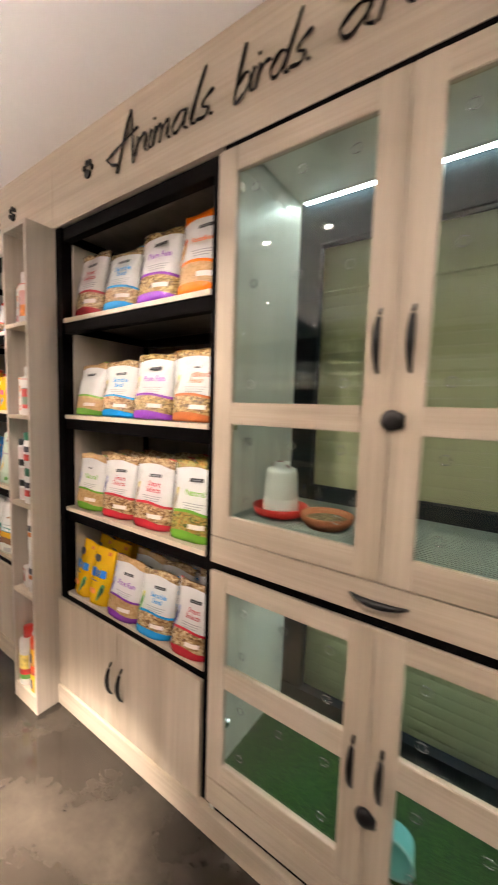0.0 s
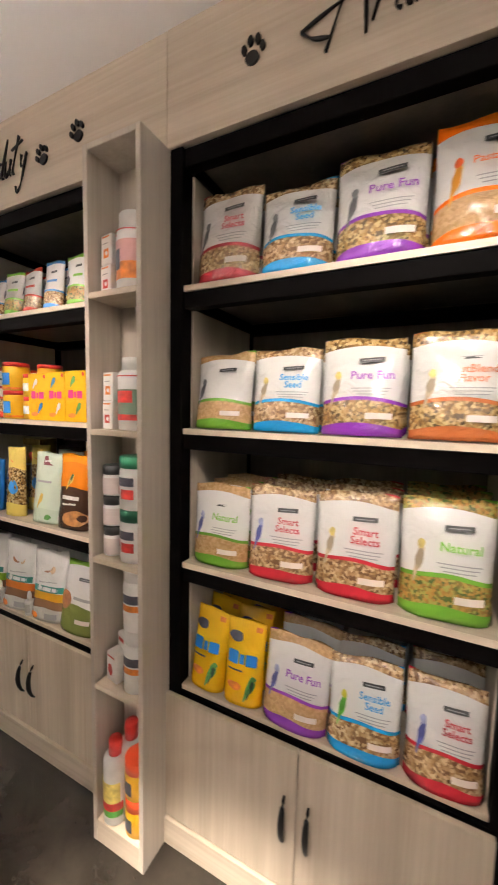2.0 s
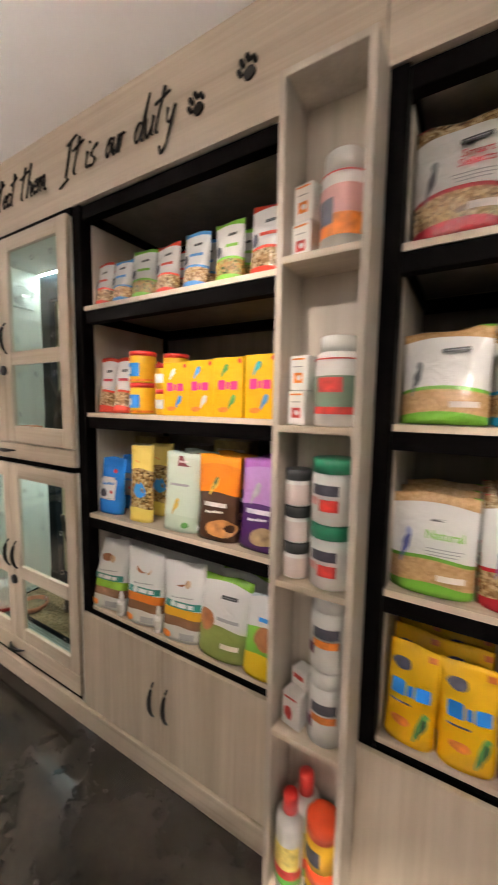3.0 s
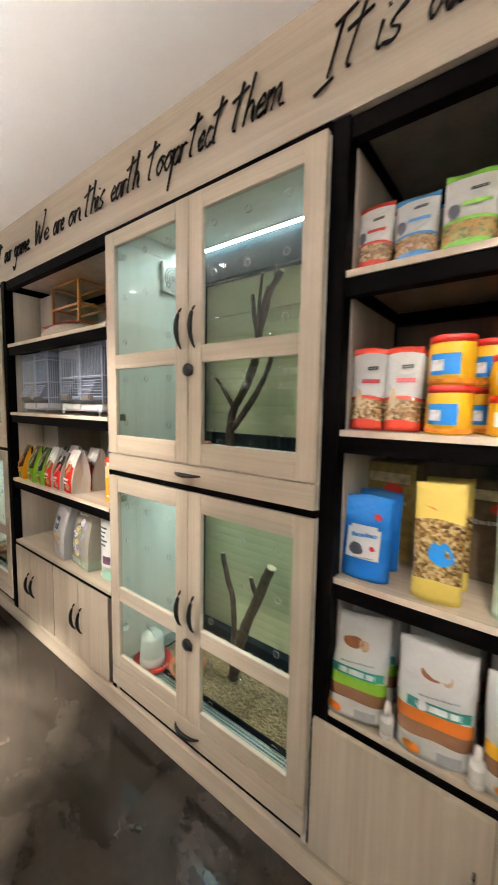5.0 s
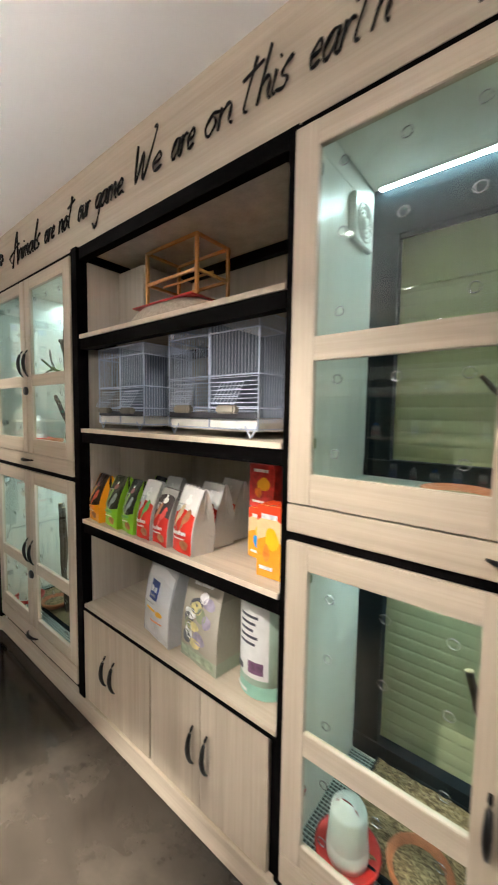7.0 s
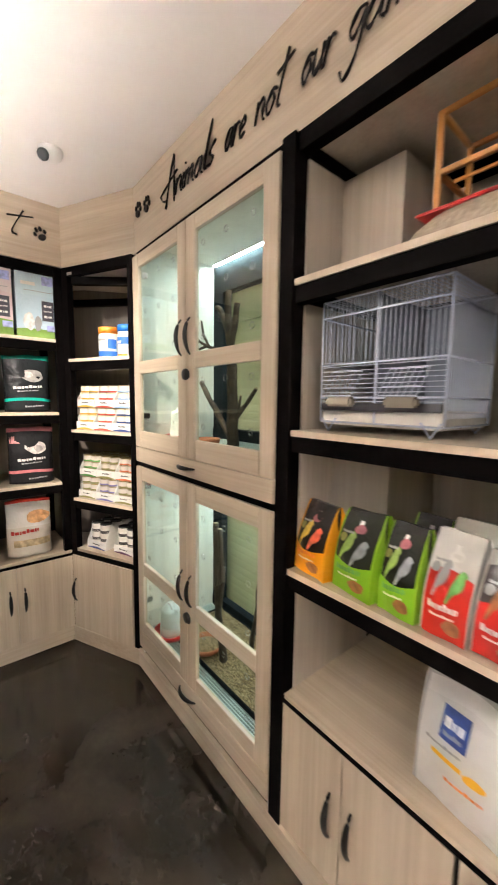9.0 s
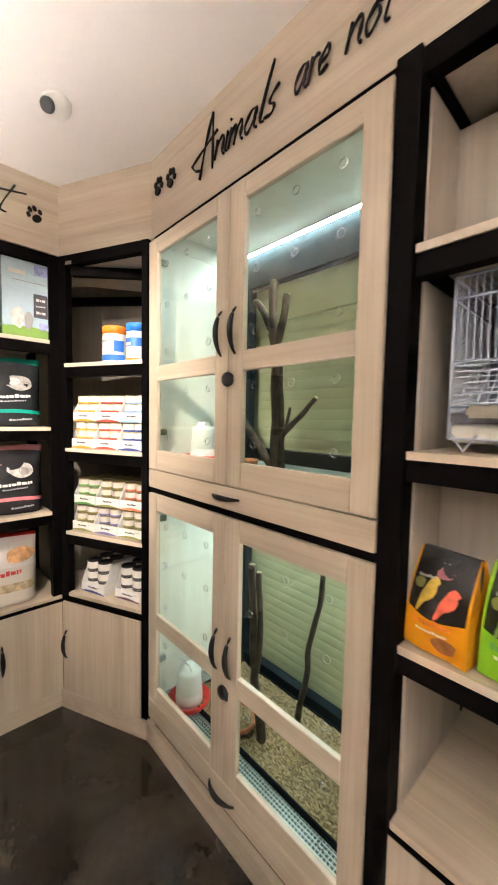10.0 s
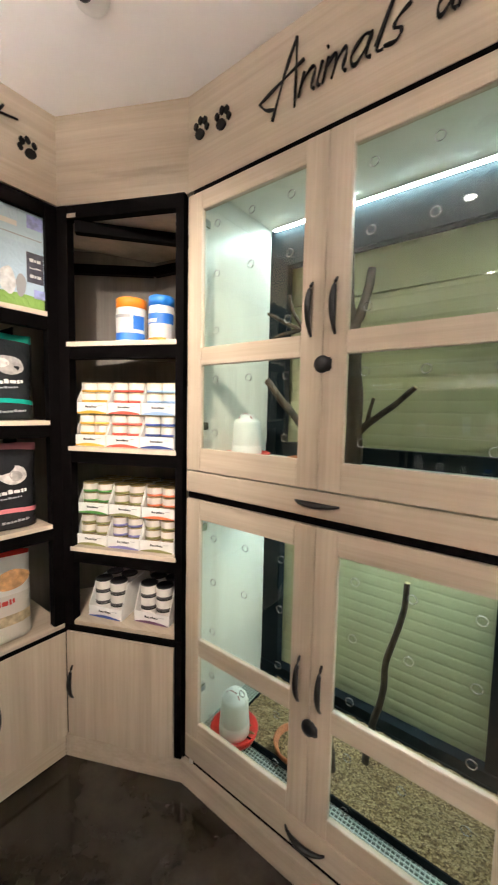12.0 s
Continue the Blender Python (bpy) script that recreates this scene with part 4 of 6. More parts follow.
def corner_shelving():
    """Shelves across the corner between the end wall and the long wall."""
    u = thing("corner_shelving", (P.x, P.y, 0), "black-framed corner shelving stacked with tins and tubs", "shelving")
    q = Q - P
    d = q.normalized()
    nrm = Vector((-d.y, d.x))

    def slab(z0, z1, back=True):
        bm = bmesh.new()
        pts = [(0.006, 0.004), (q.x - 0.03, q.y - 0.006), (q.x - 0.03, 0.60), (-0.03, 0.51), (-0.25, 0.10)]
        lo = [bm.verts.new((x, y, z0)) for x, y in pts]
        hi = [bm.verts.new((x, y, z1)) for x, y in pts]
        bm.faces.new(lo)
        bm.faces.new(hi)
        for i in range(len(pts)):
            bm.faces.new((lo[i], lo[(i + 1) % 5], hi[(i + 1) % 5], hi[i]))
        return bm

    def front(z0, z1, depth, out=0.0, a=0.03, b=0.03):
        o = -nrm * out
        return slanted(bmesh.new(), d * a + o, q - d * b + o, depth, z0, z1)

    for z in (1.81, 1.385, 0.957):
        b = part("shelf", slab(z - 0.018, z), OAK_H, u, "pale laminate shelf board")
        part("edging", front(z - 0.018, z, 0.003, 0.001), EDGE, b)
        part("front_beam", front(z - 0.068, z - 0.0185, 0.035, -0.004), BLACK, u)
    part("worktop", slab(0.612, 0.63), OAK_H, u)
    part("front_beam", front(0.585, 0.6115, 0.03, 0.004, 0.0, 0.0), BLACK, u)
    part("top_beam", front(2.285, 2.335, 0.035, -0.002, 0.0, 0.0), BLACK, u)
    part("top_panel", slab(2.290, 2.306), GREIGE, u)
    part("upright", slanted(bmesh.new(), d * -0.004, d * 0.042, 0.04, 0.10, 2.335), BLACK, u)
    part("upright", slanted(bmesh.new(), q - d * 0.034, q - d * 0.002, 0.04, 0.10, 2.335), BLACK, u)
    back, side, far = Vector((-0.03, 0.51)), Vector((-0.42, 0.17)), Vector((q.x, 0.602))
    # Both corner backs are coloured dark for the shade between the shelves.
    part("back_panel", slanted(bmesh.new(), back, far, 0.014, 0.10, 2.33), SHADED_BACK, u, "laminate back panel, darkened for the shade inside")
    part("back_panel", slanted(bmesh.new(), side, back, 0.014, 0.10, 2.33), SHADED_BACK, u)
    for a, b, z in (((0.03, 0.05), (q.x - 0.03, 0.57), 2.26), (side, back, 2.235), (back, far, 2.235)):
        d2 = (Vector(b) - Vector(a)).normalized() * 0.01
        n2 = Vector((d2.y, -d2.x)) * 3.6
        part("brace", slanted(bmesh.new(), Vector(a) + d2 + n2, Vector(b) - d2 + n2, 0.034, z - 0.022, z + 0.022), BLACK, u, "black steel brace")
    door = part("door", front(0.105, 0.584, 0.018, 0.012, 0.012, 0.035), OAK_V, u, "plain pale oak cupboard door")
    h = bow_handle(bmesh.new())
    bmesh.ops.rotate(h, cent=(0, 0, 0), matrix=Matrix.Rotation(math.atan2(d.y, d.x), 3, "Z"), verts=h.verts[:])
    part("handle", h, HANDLE, door, "black bowed pull handle", True, tuple((d * 0.04 - nrm * 0.012)) + (0.36,))


corner_shelving()

# narrow open column between the two shelving units
def column():
    x0, x1, y0, y1 = -2.022, -1.79, 0.805, 0.948
    c = thing("narrow_bookcase", (x0, y0, 0), "narrow greige laminate column of cubby shelves", "shelf column")
    w, d = x1 - x0, y1 - y0
    part("side_panel", boxed(0, 0.018, 0, d, 0, 2.334), GREIGE, c)
    part("side_panel", boxed(w - 0.018, w, 0, d, 0, 2.334), GREIGE, c)
    part("back_panel", boxed(0.018, w - 0.018, d - 0.012, d, 0, 2.334), GREIGE, c)
    part("top_panel", boxed(0.018, w - 0.018, 0.001, d - 0.012, 2.316, 2.334), GREIGE, c)
    for z in (1.90, 1.475, 1.05, 0.60):
        part("shelf", boxed(0.018, w - 0.018, 0.001, d - 0.012, z - 0.018, z), OAK_H, c)
    part("base", boxed(0.018, w - 0.018, 0.001, d - 0.012, 0, 0.085), OAK_H, c)


column()
# ---- packs, tubs and tins ----
def text_mesh(body, size):
    """The outline of a word as points in the plane and faces between them, centred."""
    cu = bpy.data.curves.new("word", "FONT")
    cu.body, cu.size, cu.align_x, cu.align_y, cu.resolution_u, cu.space_line = body, size, "CENTER", "CENTER", 2, 0.85
    cu.offset = size * 0.018
    ob = bpy.data.objects.new("word", cu)
    scene.collection.objects.link(ob)
    me = bpy.data.meshes.new_from_object(ob.evaluated_get(bpy.context.evaluated_depsgraph_get()))
    out = [(v.co.x, v.co.y) for v in me.vertices], [tuple(p.vertices) for p in me.polygons]
    bpy.data.objects.remove(ob)
    bpy.data.curves.remove(cu)
    bpy.data.meshes.remove(me)
    return out


def decal(name, pts, faces, surface, lift, material, parent, label=""):
    """A print laid on a pack: points (x, z) put on its front surface."""
    me = bpy.data.meshes.new(name)
    me.from_pydata([(x, surface(x, z) - lift, z) for x, z in pts], [], faces)
    me.materials.append(material)
    ob = new(name, me)
    ob.parent = parent
    if label:
        tagged(ob, label)
    elif name == "speckle":
        tagged(ob, kind="stuff")
    return ob


def bar_shape(cx, cz, w, h, slope=0.0, n=6):
    pts, faces = [], []
    for i in range(n + 1):
        x = cx - w / 2 + w * i / n
        pts += [(x, cz - h / 2 + slope * (x - cx)), (x, cz + h / 2 + slope * (x - cx))]
        if i:
            faces.append((2 * i - 2, 2 * i, 2 * i + 1, 2 * i - 1))
    return pts, faces


def oval_shape(cx, cz, rx, rz, lean=0.0, n=18):
    """A rounded, slightly irregular printed blot."""
    pts, ph = [(cx, cz)], 97 * cx + 61 * cz + 13 * rx
    for i in range(n):
        a = 2 * math.pi * i / n
        k = 1 + 0.07 * math.sin(2 * a + ph) + 0.05 * math.sin(3 * a + 2.3 * ph) + 0.03 * math.sin(5 * a + ph)
        u, v = k * rx * math.cos(a), k * rz * math.sin(a)
        pts.append((cx + u * math.cos(lean) - v * math.sin(lean), cz + u * math.sin(lean) + v * math.cos(lean)))
    return pts, [(0, 1 + i, 1 + (i + 1) % n) for i in range(n)]


BIRD = ((0.35, 0.95), (0.62, 0.85), (0.80, 0.62), (0.66, 0.50), (0.70, 0.20), (0.58, -0.15), (0.30, -0.42), (0.0, -0.62), (-0.35, -1.15), (-0.55, -1.2), (-0.42, -0.6), (-0.30, -0.1), (-0.10, 0.35), (0.08, 0.72))


def bird_shape(cx, cz, rx, rz):
    """A perched bird in profile: round head, full breast, long tail."""
    out = spline([(x, z, 0) for x, z in BIRD + BIRD[:1]], 3)[:-1]
    pts = [(cx + 0.12 * rx, cz)] + [(cx + rx * q.x, cz + rz * q.y) for q in out]
    return pts, [(0, 1 + i, 1 + (i + 1) % len(out)) for i in range(len(out))]


def mark_shape(cx, cz, w, h, slope=0.0):
    """A row of unequal rounded blocks, the plain stand-in for a wordmark."""
    pts, faces = [], []
    x, k = cx - w / 2, 0
    big = h > 0.3 * w
    while x < cx + w / 2 - 0.002:
        bw = min(w * ((0.36, 0.15, 0.36) if big else (0.11, 0.15, 0.06, 0.13))[k % (3 if big else 4)], cx + w / 2 - x)
        top, low = (1.0, 0.72, 0.76, 0.70)[k % 4], (0.0, 0.0, -0.12, 0.0)[k % 4]
        z = cz - h / 2 + slope * (x - cx)
        z0, z1, c, e = z + low * h, z + top * h, bw * 0.10, (top - low) * h * 0.08
        pts += [(x + c, z0), (x + bw - c, z0), (x + bw, z0 + e), (x + bw, z1 - e), (x + bw - c, z1), (x + c, z1), (x, z1 - e), (x, z0 + e)]
        faces.append(tuple(range(len(pts) - 8, len(pts))))
        x, k = x + bw + w * (0.06 if big else 0.025), k + 1
    return pts, faces


def swoosh_shape(cx, z0, w, h, n=10):
    """A flat base that rises to the middle."""
    pts, faces = [], []
    for i in range(n + 1):
        t = i / n
        pts += [(cx - w / 2 + w * t, z0), (cx - w / 2 + w * t, z0 + h * (0.3 + 0.7 * math.sin(math.pi * t)))]
        if i:
            faces.append((2 * i - 2, 2 * i, 2 * i + 1, 2 * i - 1))
    return pts, faces


def print_shape(kind, cx, cz, a, b):
    if kind == "o":
        return oval_shape(cx, cz, a, b)
    if kind == "p":
        return bird_shape(cx, cz, a, b)
    if kind == "m":
        return mark_shape(cx, cz, a, b, 0.08)
    return bar_shape(cx, cz, a, b)


def picture(kind, cx, cz, a, b, mat, surface, lift, parent):
    """A small print on a pack."""
    decal("speckle" if kind == "m" else "print", *print_shape(kind, cx, cz, a, b), surface, lift, mat, parent)


def pouch_front(w, h, d, pinch=1.0):
    """Depth of a stand-up pouch's front at (x, z): full at the gusset, thin at the side seams and the top seal."""
    def half(x, z):
        v = min(1, max(0, z / h))
        depth = d / 2 * (1 - pinch * v ** 1.9) * min(1.0, 0.94 + 0.9 * v)
        u = min(1, abs(2 * x / w))
        return depth * max(0.0, 1 - u ** 3.2) ** 0.75 + 0.0025
    return lambda x, z: -half(x, z)


def pouch_mesh(name, w, h, d, material, seed=1, pinch=1.0):
    """A filled stand-up pouch: flat side seams, wavy top seal, dents and creases."""
    bm = bmesh.new()
    front = pouch_front(w, h, d, pinch)
    rnd = random.Random(seed)
    ph = [rnd.uniform(0, 6.28) for _ in range(5)]
    nx, nz = 16, 18
    rings = []
    for j in range(nz + 1):
        z = h * j / nz
        v = j / nz
        taper = 1 - 0.022 * math.sin(math.pi * min(1, v * 1.1)) + 0.008 * math.sin(31 * z + ph[0])
        sway = (0.010 * math.sin(ph[4]) * v * v) * h / 0.3
        ring = []
        for side in (1, -1):
            for i in (range(nx + 1) if side == 1 else range(nx, -1, -1)):
                x = -w / 2 + w * i / nx
                u = abs(2 * x / w)
                wob = 0.0030 * math.sin(38 * x + ph[1] + 22 * z) * math.sin(29 * z + ph[2]) + 0.0040 * max(0, v - 0.6) * math.sin(46 * x + ph[3]) + 0.0022 * math.sin(90 * z + 25 * x * (1 if x > 0 else -1) + ph[4]) * u
                top = (0.005 * math.sin(16 * x + ph[3]) + 0.003 * math.sin(47 * x + ph[1])) * max(0, v - 0.85) / 0.15
                ring.append(bm.verts.new((x * taper, side * (front(x, z) + wob * (1 - u ** 4)) + sway, z + top)))
        rings.append(ring)
    m = len(rings[0])
    for a, b in zip(rings, rings[1:]):
        for i in range(m):
            bm.faces.new((a[i], a[(i + 1) % m], b[(i + 1) % m], b[i]))
    bm.faces.new(rings[0])
    bm.faces.new(rings[-1])
    return finish(name, bm, material, True)


def block_front(w, h, d, pinch=1.0):
    """Depth of a block-bottom bag's flat front at (x, z)."""
    def y(x, z):
        v = min(1, max(0, z / h))
        q = max(0.0, (v - 0.30) / 0.70)
        return -(d / 2 * (1 - pinch * q ** 1.7) + 0.014 * (1 - (2 * x / w) ** 2) * math.sin(math.pi * min(1, 1.15 * v)) + 0.002)
    return y


def block_mesh(name, w, h, d, material, seed=1, pinch=1.0):
    """A block-bottom bag: flat front, sharp upright edges, side gussets folding in, a crimped top seal."""
    bm = bmesh.new()
    front = block_front(w, h, d, pinch)
    rnd = random.Random(seed)
    ph = [rnd.uniform(0, 6.28) for _ in range(4)]
    nx, nz = 8, 15
    rings = []
    for j in range(nz + 1):
        z = h * j / nz
        v = j / nz
        fold = 0.04 * w * max(0.0, (v - 0.35) / 0.65) + 0.002
        lift = (0.006 * math.sin(11 * ph[0]) + 0.004) * max(0, v - 0.8) * 5
        ring = []
        for i in range(nx + 1):
            x = -w / 2 + w * i / nx
            wob = 0.0048 * math.sin(42 * x + ph[1] + 24 * z) * math.sin(33 * z + ph[2]) + 0.0060 * math.sin(70 * z + 9 * x + ph[3]) * max(0, v - 0.55)
            ring.append(bm.verts.new((x * (1 + 0.02 * math.sin(17 * z + ph[0])), front(x, z) + wob * (1 - (2 * x / w) ** 4), z + lift * math.sin(20 * x + ph[2]))))
        ring.append(bm.verts.new((w / 2 - fold, 0, z)))
        for i in range(nx, -1, -1):
            x = -w / 2 + w * i / nx
            ring.append(bm.verts.new((x * (1 + 0.02 * math.sin(17 * z + ph[0])), -front(x, z), z + lift * math.sin(20 * x + ph[2]))))
        ring.append(bm.verts.new((-w / 2 + fold, 0, z)))
        rings.append(ring)
    m = len(rings[0])
    for a, b in zip(rings, rings[1:]):
        for i in range(m):
            f = bm.faces.new((a[i], a[(i + 1) % m], b[(i + 1) % m], b[i]))
            f.smooth = i not in (nx, nx + 1, 2 * nx + 2, 2 * nx + 3)
    bm.faces.new(rings[0])
    bm.faces.new(rings[-1])
    for e in bm.edges:
        fs = e.link_faces
        e.smooth = len(fs) == 2 and fs[0].smooth and fs[1].smooth
    return finish(name, bm, material)


SEED_T = ((0.13, 0.065, 0.025), (0.34, 0.21, 0.09), (0.60, 0.46, 0.27))
SEED_M = ((0.08, 0.05, 0.02), (0.30, 0.17, 0.05), (0.56, 0.42, 0.20))
PELLET = ((0.40, 0.24, 0.10), (0.48, 0.30, 0.14), (0.55, 0.36, 0.18))
HERB = ((0.06, 0.09, 0.02), (0.40, 0.20, 0.05), (0.30, 0.30, 0.08))
PAPER = (0.77, 0.76, 0.745)


def zu_style(name, accent, grains, top=None, body=PAPER):
    """White pack with an accent base, a seed window, a wavy stripe and a patterned head."""
    head = (top or accent, 0.0) if top is not None else (accent, 1.0)
    return printed(name, [(0.0, accent, 0.0), (0.075, accent, 1.0), (0.30, accent, 0.0), (0.335, body, 0.0), (0.85, head[0], head[1]), (0.972, accent, 0.0)], grains, 0.05)


def pouch(at, w, h, d, material, label, words="", ink=None, pic=None, turn=0, logo=True, badge=True, group="bird food bags", rows=1, gap=0.105, seed=1, wz=0.605, size=0.04,
          pinch=1.0, lean=-4, extra=(), block=False):
    """A pouch with its prints; rows copies of it stand behind one another."""
    first = thing("food_bag", at, label, "bag", group)
    ob = new("film", (block_mesh if block else pouch_mesh)("film", w, h, d, material, seed, pinch))
    ob.parent = first
    f = (block_front if block else pouch_front)(w, h, d, pinch)
    if logo:
        decal("logo_plate", *bar_shape(w * 0.12, h * 0.765, w * 0.30, h * 0.045, 0.05), f, 0.004, INK, first, "black printed emblem")
        decal("logo_mark", *bar_shape(w * 0.12, h * 0.765, w * 0.22, h * 0.007, 0.05), f, 0.0048, FINE, first)
    if words:
        pts, faces = text_mesh(words, size)
        decal("caption", [(x + w * 0.14, z + h * wz) for x, z in pts], faces, f, 0.0048, ink or INK, first, "printed words")
        for k in range(3):
            decal("fine_print", *bar_shape(w * 0.13, h * (0.475 - 0.03 * k), w * (0.46 - 0.06 * k), h * 0.009), f, 0.004, FINE, first)
    if pic:
        tone = [tint("print_%02d%02d%02d" % tuple(int(c * 99) for c in q), q) for q in pic]
        decal("printed_picture", *bird_shape(-w * 0.30, h * 0.47, w * 0.085, h * 0.15), f, 0.0042, tone[0], first)
        decal("printed_picture", *oval_shape(-w * 0.285, h * 0.50, w * 0.04, h * 0.07, -0.3), f, 0.0045, tint("wing_%02d%02d%02d" % tuple(int(c * 99) for c in pic[0]), tuple(0.6 * c for c in pic[0])), first)
        decal("printed_picture", *oval_shape(-w * 0.27, h * 0.61, w * 0.042, h * 0.04), f, 0.0046, tone[1], first)
    if badge:
        decal("badge", *bar_shape(w * 0.24, h * 0.20, w * 0.30, h * 0.06), f, 0.0042, BADGE, first)
    for kind, cx, cz, a, b, mat in extra:
        picture(kind, cx * w, cz * h, a * w, b * h, mat, f, 0.0044 + 0.0006 * "bopm".index(kind), first)
    rnd = random.Random(seed)
    first.matrix_basis = pose(*at, lean, rnd.uniform(-1.6, 1.6) if w < 0.13 else rnd.uniform(-0.5, 0.5), turn)
    for k in range(1, rows):
        copy_thing(first, pose(at[0] + rnd.uniform(-0.008, 0.008), at[1] + gap * k, at[2], lean + rnd.uniform(-2, 1), 0, turn + rnd.uniform(-4, 4)))
    return first


def paint(name, c, rough=0.4):
    return tint(name, c, rough)


VIOLET, SKY, CRIMSON, LEAF, FLAME, RUST = (0.20, 0.03, 0.36), (0.01, 0.26, 0.60), (0.46, 0.02, 0.035), (0.13, 0.33, 0.03), (0.85, 0.17, 0.005), (0.42, 0.12, 0.03)
GREYB, BLUEB, CREAM, GREENB, SUNB = ((0.10, 0.10, 0.11), (0.16, 0.16, 0.17)), ((0.10, 0.11, 0.38), (0.3, 0.32, 0.5)), ((0.52, 0.42, 0.28), (0.62, 0.5, 0.15)), ((0.10, 0.42, 0.04), (0.55, 0.5, 0.04)), ((0.85, 0.35, 0.01), (0.75, 0.1, 0.01))
M_CRIM, M_SKY, M_VIO, M_LEAF = zu_style("film_crimson", CRIMSON, SEED_T), zu_style("film_sky", SKY, SEED_T), zu_style("film_violet", VIOLET, SEED_M), zu_style("film_leaf", LEAF, PELLET)
M_VIO2 = zu_style("film_violet_pellet", VIOLET, PELLET)
M_FLAME = zu_style("film_flame", FLAME, PELLET, FLAME)
M_RUST = zu_style("film_rust", RUST, SEED_M)
M_HERB = zu_style("film_herb", LEAF, HERB)
M_CRIM2 = zu_style("film_crimson_dark", (0.30, 0.015, 0.02), SEED_T)


def bag_row(z, y, row, depth=0.10, rows=2, group="bird food bags"):
    for i, (x0, x1, h, mat, label, words, ink, pic) in enumerate(row):
        pouch(((x0 + x1) / 2, y + depth / 2, z + 0.0005), (x1 - x0) * 0.985, h, depth, mat, label, words, ink, pic, turn=(-2, 3, 0, 2, -3)[i % 5], rows=rows, seed=i + int(z * 10), group=group, lean=-4 if z > 0.7 else -10,
              size=(x1 - x0) * (0.125 if len(words) > 9 else 0.14))


I_CRIM, I_SKY, I_VIO, I_LEAF, I_FLAME, I_RUST = (paint("ink_" + n, c) for n, c in (("crimson", CRIMSON), ("sky", (0.01, 0.30, 0.66)), ("violet", (0.28, 0.04, 0.45)), ("leaf", (0.20, 0.45, 0.05)), ("flame", FLAME), ("rust", (0.55, 0.16, 0.05))))
bag_row(1.93, 0.965, [(-1.74, -1.515, 0.30, M_CRIM2, "clear and white bag of seed mix, dark red base", "Smart\nSelects", I_CRIM, GREYB),
                      (-1.51, -1.295, 0.265, M_SKY, "white bag of seed mix, blue base", "Sensible\nSeed", I_SKY, GREYB),
                      (-1.29, -1.06, 0.295, M_VIO, "white bag of fruit and seed mix, violet base", "Pure Fun", I_VIO, GREYB),
                      (-1.055, -0.845, 0.315, M_FLAME, "orange and white bag of bird pellets", "PastaBlend", I_FLAME, SUNB)])
bag_row(1.483, 0.965, [(-1.74, -1.53, 0.245, M_LEAF, "white bag of bird pellets, green base", "", I_LEAF, GREYB),
                       (-1.525, -1.315, 0.245, M_SKY, "white bag of seed mix, blue base", "Sensible\nSeed", I_SKY, CREAM),
                       (-1.31, -1.09, 0.265, M_VIO, "white bag of fruit and seed mix, violet base", "Pure Fun", I_VIO, CREAM),
                       (-1.08, -0.865, 0.265, M_RUST, "white bag of nut pellets, rust-brown base", "NutBlend\nFlavor", I_RUST, CREAM)], rows=3)
bag_row(1.035, 0.965, [(-1.745, -1.53, 0.26, M_LEAF, "white bag of bird pellets, green base", "Natural", I_LEAF, BLUEB),
                       (-1.53, -1.315, 0.275, M_CRIM, "white bag of seed mix, red base", "Smart\nSelects", I_CRIM, BLUEB),
                       (-1.31, -1.085, 0.285, M_CRIM, "white bag of seed mix, red base", "Smart\nSelects", I_CRIM, CREAM),
                       (-1.08, -0.86, 0.30, M_HERB, "white bag of bird pellets, green base and fruit-patterned head", "Natural", I_LEAF, CREAM)], rows=3)
M_YEL = printed("film_yellow", [(0.0, (0.82, 0.46, 0.01), 0.0), (0.5, (0.85, 0.50, 0.015), 0.0), (0.965, (0.75, 0.40, 0.01), 0.0)], SEED_T)
BLUEINK, PINKINK = paint("blue_ink", (0.02, 0.22, 0.62)), paint("pink_ink", (0.70, 0.03, 0.22))
DARKP, GREENP, ORANGEP, WHITEP = paint("dark_print", (0.06, 0.06, 0.08)), paint("green_print", (0.10, 0.30, 0.06)), paint("orange_print", (0.80, 0.22, 0.02)), paint("white_print", (0.78, 0.78, 0.76))
for k, (cx, y, ph) in enumerate(((-1.665, 0.945, 0.26), (-1.525, 0.94, 0.26))):
    pouch((cx, y + 0.045, 0.601), 0.136, ph, 0.075, M_YEL, "yellow bag of bird treats with blue emblem", group="yellow treat bags", logo=False, badge=False, rows=4, gap=0.085, seed=30 + k, turn=-6 + 8 * k, lean=-7,
          extra=(("m", 0.02, 0.58, 0.74, 0.15, BLUEINK), ("o", -0.2, 0.80, 0.20, 0.06, DARKP), ("p", 0.24, 0.26, 0.20, 0.14, GREENP), ("p", 0.27, 0.24, 0.11, 0.10, tint("deep_green_print", (0.02, 0.07, 0.03))), ("o", -0.12, 0.24, 0.18, 0.05, ORANGEP), ("b", 0.36, 0.92, 0.16, 0.06, ORANGEP), ("b", -0.15, 0.42, 0.4, 0.02, DARKP)))
bag_row(0.60, 0.932, [(-1.455, -1.245, 0.25, M_VIO2, "white bag of bird pellets, violet base", "Pure Fun", I_VIO, BLUEB),
                      (-1.245, -1.045, 0.25, M_SKY, "white bag of seed mix, blue base", "Sensible\nSeed", I_SKY, GREENB),
                      (-1.04, -0.85, 0.26, M_CRIM, "white bag of seed mix, red base", "Smart\nSelects", I_CRIM, BLUEB)], rows=3)

